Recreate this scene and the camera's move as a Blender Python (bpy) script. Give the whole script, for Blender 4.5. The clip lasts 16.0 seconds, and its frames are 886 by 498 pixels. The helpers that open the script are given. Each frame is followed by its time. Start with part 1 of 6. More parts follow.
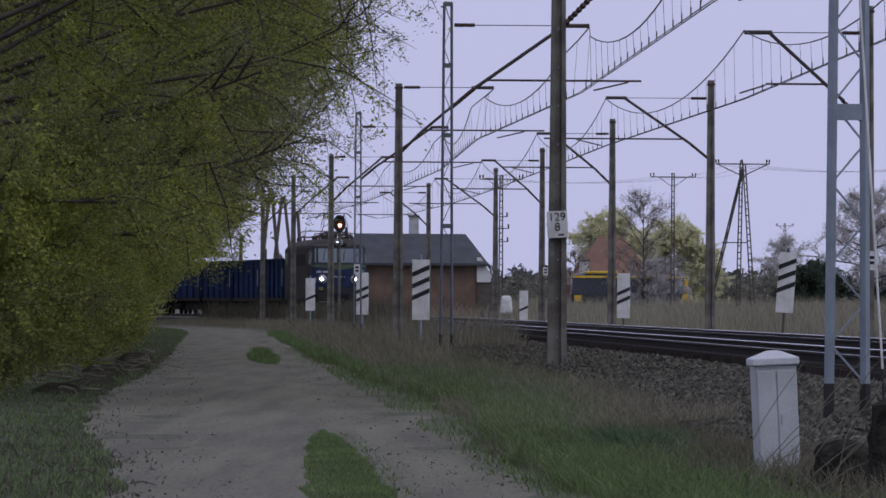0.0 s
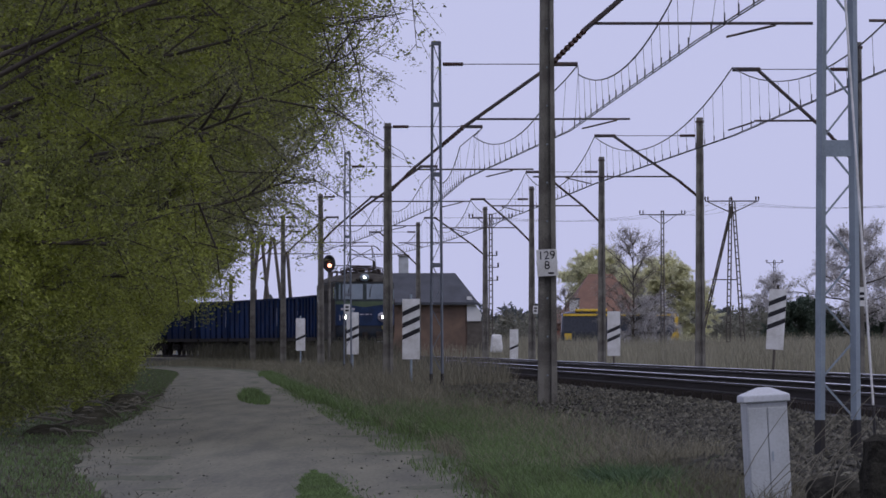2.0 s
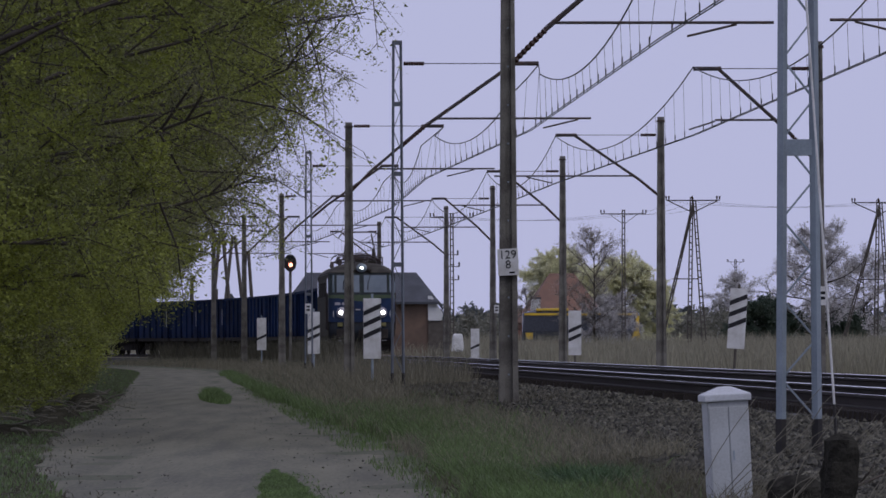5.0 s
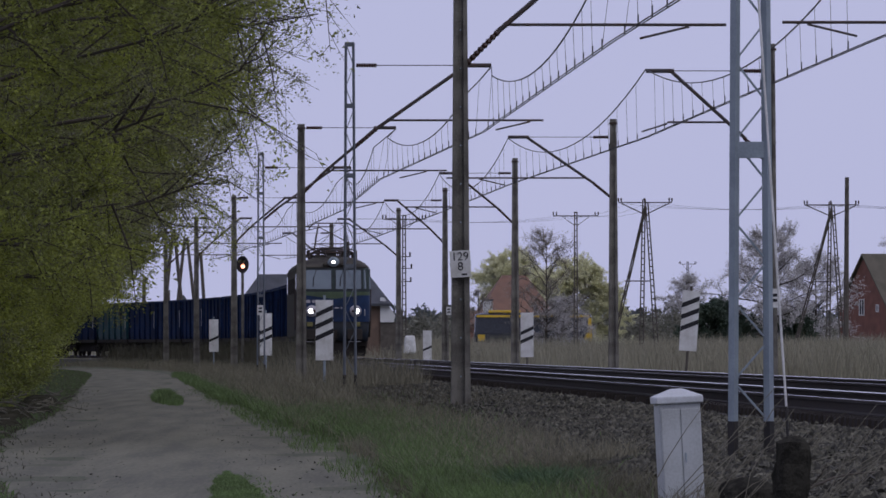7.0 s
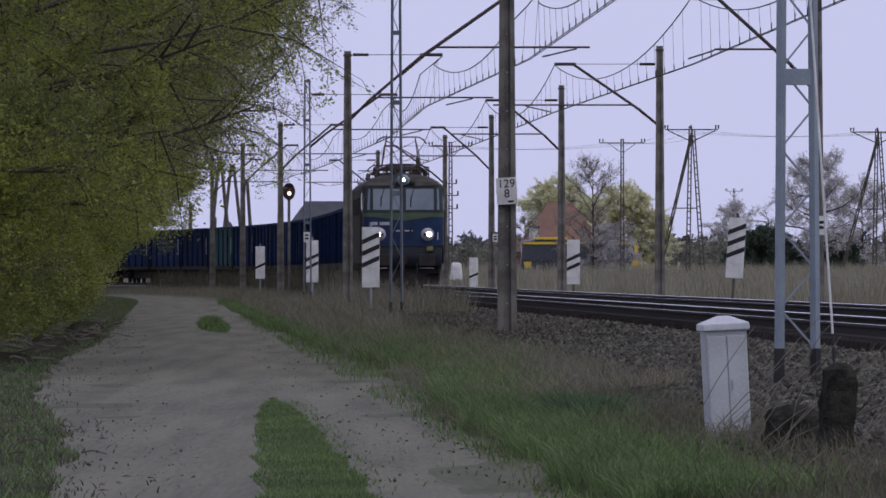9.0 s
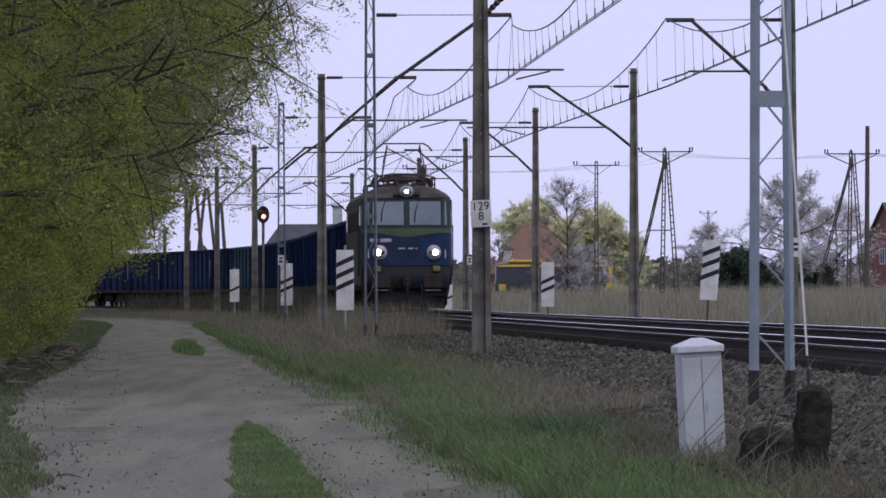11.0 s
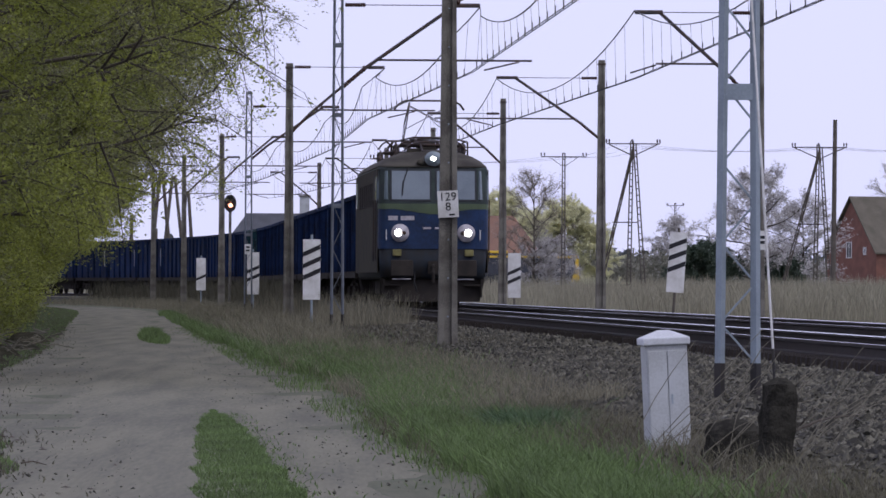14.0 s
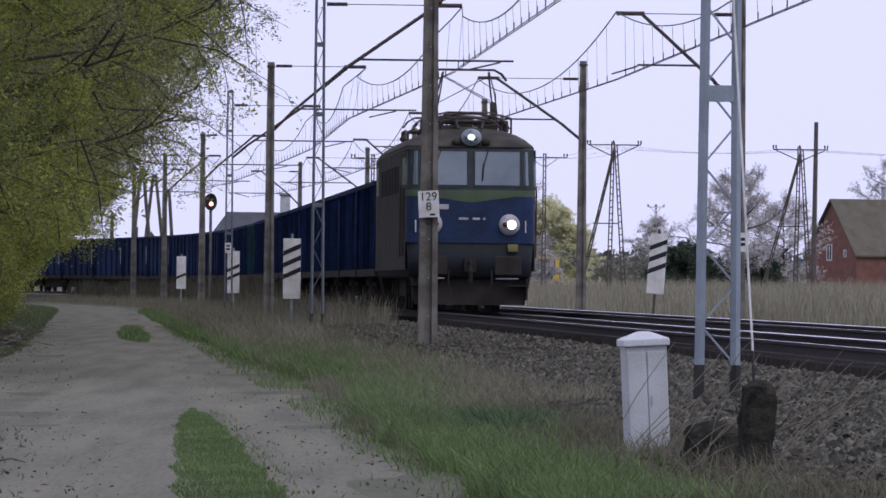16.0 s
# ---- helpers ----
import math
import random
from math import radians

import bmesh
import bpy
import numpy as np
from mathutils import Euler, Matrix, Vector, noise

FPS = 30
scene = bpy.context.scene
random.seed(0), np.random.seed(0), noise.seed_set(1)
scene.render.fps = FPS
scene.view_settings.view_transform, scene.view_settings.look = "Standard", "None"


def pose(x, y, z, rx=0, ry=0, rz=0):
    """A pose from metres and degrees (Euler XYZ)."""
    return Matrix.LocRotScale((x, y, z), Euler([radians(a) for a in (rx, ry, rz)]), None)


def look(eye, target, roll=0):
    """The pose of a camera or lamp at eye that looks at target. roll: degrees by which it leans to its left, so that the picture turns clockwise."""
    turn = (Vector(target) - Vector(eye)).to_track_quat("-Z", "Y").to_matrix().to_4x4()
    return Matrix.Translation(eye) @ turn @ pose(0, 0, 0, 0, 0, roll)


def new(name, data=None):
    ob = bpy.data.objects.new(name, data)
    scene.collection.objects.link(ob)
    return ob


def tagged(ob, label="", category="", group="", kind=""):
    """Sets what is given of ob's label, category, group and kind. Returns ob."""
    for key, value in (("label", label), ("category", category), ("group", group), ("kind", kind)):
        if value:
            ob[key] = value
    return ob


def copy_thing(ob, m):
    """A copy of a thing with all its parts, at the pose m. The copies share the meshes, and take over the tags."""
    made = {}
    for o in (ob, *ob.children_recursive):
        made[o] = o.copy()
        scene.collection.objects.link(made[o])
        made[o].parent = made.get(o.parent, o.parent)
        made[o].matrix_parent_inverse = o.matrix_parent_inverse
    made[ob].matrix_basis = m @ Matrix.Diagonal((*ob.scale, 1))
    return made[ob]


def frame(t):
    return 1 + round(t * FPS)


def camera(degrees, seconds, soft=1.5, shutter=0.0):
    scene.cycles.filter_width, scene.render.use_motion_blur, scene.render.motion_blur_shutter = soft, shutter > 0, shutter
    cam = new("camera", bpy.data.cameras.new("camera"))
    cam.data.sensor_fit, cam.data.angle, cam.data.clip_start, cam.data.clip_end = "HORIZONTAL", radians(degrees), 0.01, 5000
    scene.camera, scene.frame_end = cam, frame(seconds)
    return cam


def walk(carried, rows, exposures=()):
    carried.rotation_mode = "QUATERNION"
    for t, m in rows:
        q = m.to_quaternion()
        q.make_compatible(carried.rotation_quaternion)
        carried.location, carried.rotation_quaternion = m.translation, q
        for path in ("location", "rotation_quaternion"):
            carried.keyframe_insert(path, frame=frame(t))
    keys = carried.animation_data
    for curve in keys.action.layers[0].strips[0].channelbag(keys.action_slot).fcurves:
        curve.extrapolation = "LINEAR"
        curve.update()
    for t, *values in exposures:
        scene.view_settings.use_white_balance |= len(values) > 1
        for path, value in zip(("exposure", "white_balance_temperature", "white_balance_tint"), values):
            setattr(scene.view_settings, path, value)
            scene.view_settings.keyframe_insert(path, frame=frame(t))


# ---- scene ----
cam = camera(6.647, 16.0, soft=1.6)
EYE = 1.3
PATH = [(0, 0.0024, 0.4270, 0.3067), (0.5, -0.0407, 0.3185, 0.2448), (1, -0.1259, 0.3191, 0.2471), (1.5, -0.1650, 0.4236, 0.0669),
        (2, -0.0743, 0.7212, -0.1086), (2.5, -0.3116, 0.5262, -0.3099), (3, -0.3376, 0.6849, -0.3614), (3.2, -0.4236, 0.7319, -0.3730),
        (5.3, -0.3372, 0.7154, -0.0330), (5.5, -0.3795, 0.8758, 0.0818), (6, -0.5509, 0.8511, 0.0002), (6.5, -0.6270, 0.6378, -0.2909),
        (7, -0.7249, 0.7290, -0.0607), (7.5, -0.7801, 0.4952, -0.0577), (8, -0.5743, 0.1641, -0.1013), (8.2, -0.4539, 0.1364, 0.0340),
        (10.3, -0.2172, 0.2748, -0.1912), (10.5, -0.2887, 0.2696, -0.0506), (11, -0.5693, 0.3512, -0.1741), (11.5, -0.6609, 0.3170, -0.1372),
        (12, -0.5323, 0.3572, 0.2289), (12.5, -0.4996, 0.3416, 0.0251), (13, -0.4710, 0.3272, -0.0286), (13.5, -0.6169, 0.3106, 0.1675),
        (14, -0.8191, 0.2793, 0.2916), (14.5, -0.7548, 0.3727, 0.4042), (15, -0.8568, 0.3576, 0.5947), (15.5, -0.7372, 0.3881, 0.6054),
        (16, -0.9664, 0.2801, 0.6501)]
walk(cam, [(t, pose(0, 0, EYE, 90 + tilt, 0, turn) @ pose(0, 0, 0, 0, 0, roll)) for t, turn, tilt, roll in PATH],
     exposures=[(0, -0.27, 6200, 10), (1.5, -0.15, 6200, 10), (2, -0.18, 6200, 10), (3, -0.30, 6200, 10), (5.3, -0.38, 6200, 10), (7, -0.36, 6200, 10), (8, -0.26, 6250, 10), (10.3, 0.10, 6330, 10), (12, 0.23, 6330, 10), (16, 0.34, 6320, 10)])

# ---- light: an overcast evening sky with a weak, wide sun ----
world = bpy.data.worlds.new("overcast_sky")
scene.world = world
world.use_nodes = True
wn, wl = world.node_tree.nodes, world.node_tree.links
sky = wn.new("ShaderNodeTexSky")
sky.sky_type, sky.sun_disc = 'NISHITA', False
sky.sun_elevation, sky.sun_rotation = radians(52), radians(141)
sky_dim = wn.new("ShaderNodeMix")
sky_dim.data_type, sky_dim.blend_type = 'RGBA', 'MULTIPLY'
sky_dim.inputs[0].default_value = 1.0
sky_dim.inputs[7].default_value = (0.05, 0.05, 0.05, 1)
wl.new(sky.outputs[0], sky_dim.inputs[6])
veil = wn.new("ShaderNodeMix")
veil.data_type = 'RGBA'
veil.inputs[0].default_value = 0.93
veil.inputs[7].default_value = (0.645, 0.645, 0.91, 1)
wl.new(sky_dim.outputs[2], veil.inputs[6])
wl.new(veil.outputs[2], wn["Background"].inputs[0])
wn["Background"].inputs[1].default_value = 1.0
sun = new("sun", bpy.data.lights.new("sun", 'SUN'))
sun.data.energy, sun.data.angle, sun.data.color = 0.8, radians(25), (1.0, 0.95, 0.88)
sun.matrix_world = look((0, 0, 50), (-24, 30, 0))


# ---- materials ----
def mat(name, colour, rough=0.8, metal=0.0, other=None, scale=6.0, amount=0.5, bump=0.2, fine=60.0, per_object=0.0, island=0.0, emit=0.0, spec=0.4, stretch=1.0):
    """Two scales of noise between colour and other, with fine relief."""
    m = bpy.data.materials.new(name)
    m.use_nodes = True
    n, l = m.node_tree.nodes, m.node_tree.links
    b = n["Principled BSDF"]
    b.inputs["Roughness"].default_value, b.inputs["Metallic"].default_value = rough, metal
    b.inputs["Specular IOR Level"].default_value = spec
    other = other or tuple(c * 0.6 for c in colour)
    co = n.new("ShaderNodeTexCoord")
    big, small = n.new("ShaderNodeTexNoise"), n.new("ShaderNodeTexNoise")
    big.inputs["Scale"].default_value, small.inputs["Scale"].default_value = scale, fine
    big.inputs["Detail"].default_value, small.inputs["Detail"].default_value = 5, 3
    lie = n.new("ShaderNodeMapping")
    lie.inputs["Scale"].default_value = (1, stretch, 1)
    l.new(co.outputs["Object"], lie.inputs["Vector"])
    for x in (big, small):
        l.new(lie.outputs[0], x.inputs["Vector"])
    add = n.new("ShaderNodeMath")
    add.operation = 'MULTIPLY_ADD'
    l.new(small.outputs[0], add.inputs[0])
    add.inputs[1].default_value = 0.5
    l.new(big.outputs[0], add.inputs[2])
    ramp = n.new("ShaderNodeMapRange")
    ramp.inputs[1].default_value, ramp.inputs[2].default_value = 0.75 - 0.28 * (1.2 - amount), 0.75 + 0.28 * (1.2 - amount)
    l.new(add.outputs[0], ramp.inputs[0])
    mix = n.new("ShaderNodeMix")
    mix.data_type = 'RGBA'
    mix.inputs[6].default_value, mix.inputs[7].default_value = (*colour, 1), (*other, 1)
    l.new(ramp.outputs[0], mix.inputs[0])
    out = mix.outputs[2]
    if per_object or island:
        if island:
            info = n.new("ShaderNodeNewGeometry").outputs["Random Per Island"]
        else:
            info = n.new("ShaderNodeObjectInfo").outputs["Random"]
        rng = n.new("ShaderNodeMapRange")
        k = per_object or island
        rng.inputs[3].default_value, rng.inputs[4].default_value = 1 - k, 1 + k
        l.new(info, rng.inputs[0])
        hsv = n.new("ShaderNodeHueSaturation")
        l.new(rng.outputs[0], hsv.inputs["Value"])
        l.new(out, hsv.inputs["Color"])
        out = hsv.outputs[0]
    l.new(out, b.inputs["Base Color"])
    if bump:
        bp = n.new("ShaderNodeBump")
        bp.inputs["Strength"].default_value, bp.inputs["Distance"].default_value = bump, 0.02
        l.new(add.outputs[0], bp.inputs["Height"])
        l.new(bp.outputs[0], b.inputs["Normal"])
    if emit:
        b.inputs["Emission Color"].default_value = (*colour, 1)
        b.inputs["Emission Strength"].default_value = emit
    return m


def leaf_mat(name, colour, other, k=0.35, through_light=0.35):
    m = mat(name, colour, 0.6, other=other, scale=0.7, amount=0.9, bump=0, fine=4.0, island=k, spec=0.25)
    n, l = m.node_tree.nodes, m.node_tree.links
    b, out = n["Principled BSDF"], n["Material Output"]
    tr = n.new("ShaderNodeBsdfTranslucent")
    l.new(b.inputs["Base Color"].links[0].from_socket, tr.inputs[0])
    ms = n.new("ShaderNodeMixShader")
    ms.inputs[0].default_value = through_light
    l.new(b.outputs[0], ms.inputs[1])
    l.new(tr.outputs[0], ms.inputs[2])
    l.new(ms.outputs[0], out.inputs[0])
    return m


M_EARTH = mat("dry_grass_earth", (0.090, 0.088, 0.050), 0.95, other=(0.052, 0.060, 0.026), scale=2.0, amount=0.7, bump=0.5, fine=16, stretch=0.1)
M_PATH = mat("pale_sandy_dirt", (0.146, 0.139, 0.090), 0.95, other=(0.080, 0.077, 0.050), scale=2.0, amount=0.6, bump=0.1, fine=26, stretch=0.045)
M_BALLAST = mat("ballast", (0.050, 0.046, 0.040), 0.9, other=(0.022, 0.020, 0.017), scale=2.0, amount=0.8, bump=0.9, fine=22)
M_STONE = mat("ballast_stone", (0.104, 0.098, 0.070), 0.9, other=(0.030, 0.028, 0.021), scale=8, amount=0.8, bump=0.4, fine=40, island=0.6)
M_RAILSIDE = mat("rusty_rail", (0.032, 0.023, 0.019), 0.85, 0.1, other=(0.02, 0.016, 0.014), scale=3)
M_RAILTOP = mat("worn_bright_steel", (0.72, 0.72, 0.74), 0.18, 0.95, other=(0.6, 0.6, 0.6), scale=4, bump=0.05)
M_SLEEPER = mat("creosoted_sleeper", (0.040, 0.034, 0.029), 0.95, other=(0.022, 0.019, 0.017), scale=3, per_object=0.2, spec=0.1)
M_MAST = mat("stained_mast_concrete", (0.185, 0.175, 0.148), 0.85, other=(0.085, 0.078, 0.066), scale=2.2, amount=0.8, per_object=0.1)
M_GALV = mat("galvanised_grey_paint", (0.30, 0.35, 0.38), 0.55, 0.2, other=(0.22, 0.26, 0.29), scale=3, amount=0.6)
M_GALVOLD = mat("weathered_grey_paint", (0.17, 0.19, 0.215), 0.65, 0.15, other=(0.11, 0.12, 0.135), scale=3, amount=0.6)
M_BLACK = mat("black_bitumen_paint", (0.018, 0.018, 0.018), 0.7, other=(0.035, 0.03, 0.025), scale=5)
M_WIRE = mat("dark_wire", (0.05, 0.045, 0.05), 0.6, 0.4, bump=0)
M_ARM = mat("dark_bracket_steel", (0.055, 0.055, 0.06), 0.6, 0.4, other=(0.09, 0.06, 0.045), scale=4)
M_INSUL = mat("brown_porcelain", (0.06, 0.03, 0.022), 0.25, scale=9)
M_WHITE = mat("weathered_white_enamel", (0.75, 0.75, 0.73), 0.5, other=(0.52, 0.51, 0.47), scale=3, amount=0.55, bump=0.05)
M_INK = mat("black_enamel", (0.015, 0.015, 0.017), 0.5, bump=0)
M_TAR = mat("rotten_dark_surface", (0.022, 0.021, 0.018), 1.0, other=(0.044, 0.042, 0.034), scale=9, amount=0.8, bump=0.9, spec=0.0)
M_SKIRT = mat("sooty_blue_skirt", (0.020, 0.026, 0.034), 0.6, other=(0.022, 0.02, 0.018), scale=2.0, amount=0.7, bump=0.08, spec=0.1)
M_CABINET = mat("pale_grey_cabinet_paint", (0.45, 0.47, 0.47), 0.55, other=(0.33, 0.34, 0.33), scale=2.5, amount=0.6, bump=0.1)
M_CABINETLID = mat("chalky_grey_lid", (0.58, 0.60, 0.62), 0.7, other=(0.45, 0.46, 0.46), scale=4)
M_BLUE = mat("loco_blue_paint", (0.017, 0.038, 0.098), 0.45, other=(0.014, 0.024, 0.052), scale=1.2, amount=0.7, bump=0.06, fine=12, spec=0.22)
M_GREEN = mat("loco_green_paint", (0.075, 0.108, 0.052), 0.5, other=(0.048, 0.07, 0.04), scale=1.5, bump=0.05)
M_CABGREY = mat("loco_grime_teal", (0.040, 0.056, 0.050), 0.55, other=(0.022, 0.028, 0.029), scale=1.5, amount=0.7, bump=0.05, spec=0.2)
M_ROOFGREY = mat("loco_sooty_roof", (0.072, 0.066, 0.053), 0.85, other=(0.038, 0.034, 0.028), scale=1.6, amount=0.75, spec=0.15)
M_UNDER = mat("brake_dust_underframe", (0.030, 0.027, 0.025), 0.9, other=(0.046, 0.040, 0.034), scale=3, spec=0.1)
M_SIDE = mat("loco_brown_grime", (0.060, 0.052, 0.036), 0.75, other=(0.034, 0.033, 0.03), scale=1.5, amount=0.7, spec=0.15)
# opaque panes; the grey-blue base stands in for light seen through the cab
M_GLASS = mat("windscreen_glass", (0.16, 0.20, 0.22), 0.06, other=(0.10, 0.13, 0.15), scale=1.0, bump=0, spec=0.9)
M_RUBBER = mat("window_rubber", (0.03, 0.035, 0.04), 0.7, bump=0)
M_LAMP = mat("lit_headlamp", (1.0, 0.97, 0.90), 0.3, bump=0, emit=9.0)
M_REFLECTOR = mat("lamp_reflector", (0.50, 0.47, 0.49), 0.6, 0.0, bump=0)
M_YELLOW = mat("dull_yellow_marker", (0.22, 0.20, 0.07), 0.5, bump=0.05)
M_WAGON = mat("wagon_blue_paint", (0.015, 0.031, 0.084), 0.8, other=(0.014, 0.019, 0.036), scale=0.8, amount=0.75, bump=0.15, fine=8, per_object=0.35, spec=0.06)
M_WAGONTEAL = mat("wagon_teal_paint", (0.02, 0.07, 0.085), 0.6, other=(0.015, 0.026, 0.03), scale=0.8, amount=0.75, bump=0.15, fine=8, spec=0.12)
M_COAL = mat("coal", (0.02, 0.02, 0.022), 0.7, scale=5, bump=1.0)
M_RED = mat("red_signal_lens", (1.0, 0.36, 0.22), 0.3, bump=0, emit=5.0)
M_BARK = mat("grey_brown_bark", (0.085, 0.07, 0.052), 0.9, other=(0.045, 0.038, 0.03), scale=5, bump=0.5)
M_TWIG = mat("grey_twigs", (0.11, 0.095, 0.085), 0.9, other=(0.07, 0.062, 0.055), scale=3, bump=0)
M_LEAF = leaf_mat("fresh_spring_leaves", (0.285, 0.315, 0.060), (0.195, 0.215, 0.060))
M_LEAFDARK = leaf_mat("dull_olive_leaves", (0.26, 0.265, 0.115), (0.20, 0.20, 0.10))
# willow and buds: haze painted in, far paler than real leaves
M_WILLOW = leaf_mat("haze_paled_willow_leaves", (0.78, 0.77, 0.52), (0.70, 0.69, 0.47), 0.15, 0.5)
M_BUDS = leaf_mat("haze_paled_brown_buds", (0.30, 0.27, 0.21), (0.23, 0.20, 0.16))
M_EVERGREEN = leaf_mat("dark_evergreen", (0.085, 0.11, 0.075), (0.055, 0.08, 0.055))
# far shrub and bare tree colours, also raised to stand for haze
M_HAZEBUD = leaf_mat("haze_paled_budding_twigs", (0.60, 0.58, 0.55), (0.48, 0.46, 0.44), 0.3, 0.45)
M_HAZETWIG = mat("haze_paled_grey_twigs", (0.30, 0.275, 0.26), 0.9, other=(0.20, 0.185, 0.175), scale=3, bump=0)
M_GRASS = leaf_mat("green_grass_blades", (0.132, 0.195, 0.066), (0.096, 0.138, 0.050))
M_TUSSOCK = leaf_mat("dark_tussock_blades", (0.085, 0.135, 0.060), (0.06, 0.10, 0.045))
# dry blades darker than the straw: shade of the trees put into the colour
M_DARKDRY = leaf_mat("darkened_dry_blades", (0.115, 0.108, 0.072), (0.07, 0.068, 0.045))
M_MATTED = leaf_mat("matted_brown_grass", (0.145, 0.134, 0.086), (0.088, 0.083, 0.052))
M_STRAW = leaf_mat("dry_grass_blades", (0.225, 0.208, 0.140), (0.145, 0.136, 0.092))
M_REED = leaf_mat("pale_reed_grass", (0.325, 0.305, 0.215), (0.245, 0.228, 0.160), 0.15)
M_BRICK = mat("red_brick", (0.20, 0.092, 0.066), 0.9, other=(0.14, 0.07, 0.052), scale=1.5, amount=0.6, bump=0.3, per_object=0.12)
M_BRICKPALE = mat("ochre_brick", (0.185, 0.125, 0.088), 0.9, other=(0.12, 0.085, 0.064), scale=1.5, amount=0.6, bump=0.3)
M_ROOF = mat("grey_felt_roof", (0.075, 0.08, 0.09), 0.85, other=(0.05, 0.052, 0.058), scale=1.2)
M_TILEROOF = mat("mossy_tile_roof", (0.14, 0.12, 0.09), 0.9, other=(0.09, 0.085, 0.06), scale=1.0, per_object=0.15)
M_REDROOF = mat("red_tile_roof", (0.22, 0.125, 0.085), 0.85, other=(0.16, 0.095, 0.070), scale=1.0)
M_RENDER = mat("white_render", (0.72, 0.72, 0.70), 0.85, other=(0.55, 0.55, 0.52), scale=1.0)
M_BUSYELLOW = mat("bus_yellow_paint", (0.72, 0.47, 0.03), 0.4, other=(0.55, 0.36, 0.03), scale=1, bump=0)
M_BUSDARK = mat("bus_dark_windows", (0.045, 0.05, 0.06), 0.2, bump=0)
M_WOOD = mat("weathered_pole_wood", (0.12, 0.105, 0.085), 0.9, other=(0.07, 0.06, 0.05), scale=3)
M_LOG = mat("dead_wood", (0.19, 0.175, 0.13), 0.9, other=(0.08, 0.073, 0.055), scale=3)
M_MOUND = mat("dark_crumbly_earth", (0.060, 0.055, 0.040), 1.0, other=(0.030, 0.030, 0.020), scale=4, amount=0.8, bump=0.9, fine=30, spec=0.0)
# distance haze is put into these two colours, lighter and greyer than near foliage
M_WOODS = leaf_mat("haze_lightened_far_woods", (0.12, 0.135, 0.13), (0.09, 0.10, 0.10))
M_HAZYSHRUB = leaf_mat("haze_greyed_far_shrubs", (0.20, 0.195, 0.15), (0.14, 0.14, 0.105))


# ---- mesh helpers ----
class Geo:
    """Vertices and faces gathered for one mesh."""

    def __init__(self):
        self.v, self.f, self.m = [], [], []

    def add(self, verts, faces, mi=0):
        o = len(self.v)
        self.v += [tuple(p) for p in verts]
        self.f += [tuple(i + o for i in f) for f in faces]
        self.m += [mi] * len(faces)

    def box(self, x0, x1, y0, y1, z0, z1, mi=0, taper=0.0):
        k = taper
        self.add([(x0, y0, z0), (x1, y0, z0), (x1, y1, z0), (x0, y1, z0),
                  (x0 + k, y0 + k, z1), (x1 - k, y0 + k, z1), (x1 - k, y1 - k, z1), (x0 + k, y1 - k, z1)],
                 [(3, 2, 1, 0), (4, 5, 6, 7), (0, 1, 5, 4), (1, 2, 6, 5), (2, 3, 7, 6), (3, 0, 4, 7)], mi)

    def tube(self, pts, radii, n=6, mi=0, cap=True):
        pts = [Vector(p) for p in pts]
        if not isinstance(radii, (list, tuple)):
            radii = [radii] * len(pts)
        o = len(self.v)
        for i, p in enumerate(pts):
            d = (pts[min(i + 1, len(pts) - 1)] - pts[max(i - 1, 0)]).normalized()
            a = d.orthogonal().normalized() if abs(d.z) > 0.95 else d.cross(Vector((0, 0, 1))).normalized()
            b = d.cross(a)
            for k in range(n):
                w = 2 * math.pi * (k + 0.5) / n
                self.v.append(tuple(p + radii[i] * (math.cos(w) * a + math.sin(w) * b)))
        for i in range(len(pts) - 1):
            for k in range(n):
                k2 = (k + 1) % n
                self.f.append((o + i * n + k, o + i * n + k2, o + (i + 1) * n + k2, o + (i + 1) * n + k))
                self.m.append(mi)
        if cap:
            self.f += [tuple(o + k for k in reversed(range(n))), tuple(o + (len(pts) - 1) * n + k for k in range(n))]
            self.m += [mi, mi]

    def disc(self, c, axis, r0, r1, depth, n=16, mi=0):
        """A turned piece: radius r0 at c, r1 after depth along axis."""
        c, axis = Vector(c), Vector(axis).normalized()
        self.tube([c, c + axis * depth], [r0, r1], n, mi)

    def mesh(self, name, mats, smooth=False):
        me = bpy.data.meshes.new(name)
        me.from_pydata(self.v, [], self.f)
        for x in (mats if isinstance(mats, (list, tuple)) else [mats]):
            me.materials.append(x)
        me.polygons.foreach_set("material_index", self.m)
        if smooth:
            me.polygons.foreach_set("use_smooth", [True] * len(self.f))
        me.update()
        return me


def part(name, geo, material, parent=None, label="", smooth=False, at=None, bevel=0.0):
    ob = new(name, geo.mesh(name, material, smooth) if isinstance(geo, Geo) else geo)
    if parent:
        ob.parent = parent
    if at is not None:
        ob.matrix_basis = at
    if bevel:
        mod = ob.modifiers.new("bevel", 'BEVEL')
        mod.width, mod.segments, mod.limit_method = bevel, 2, 'ANGLE'
    if label:
        ob["label"] = label
    return ob


def thing(name, label, category, at=None, group="", kind=""):
    ob = tagged(new(name), label, category, group, kind)
    ob.empty_display_size = 0.2
    if at is not None:
        ob.matrix_basis = at
    return ob


# ---- the line of the railway: distance ahead y -> sideways place of the near track ----
RAIL = 0.69
LINE = 0.85
BEND = 326.0
CLOTHOID = 86000.0


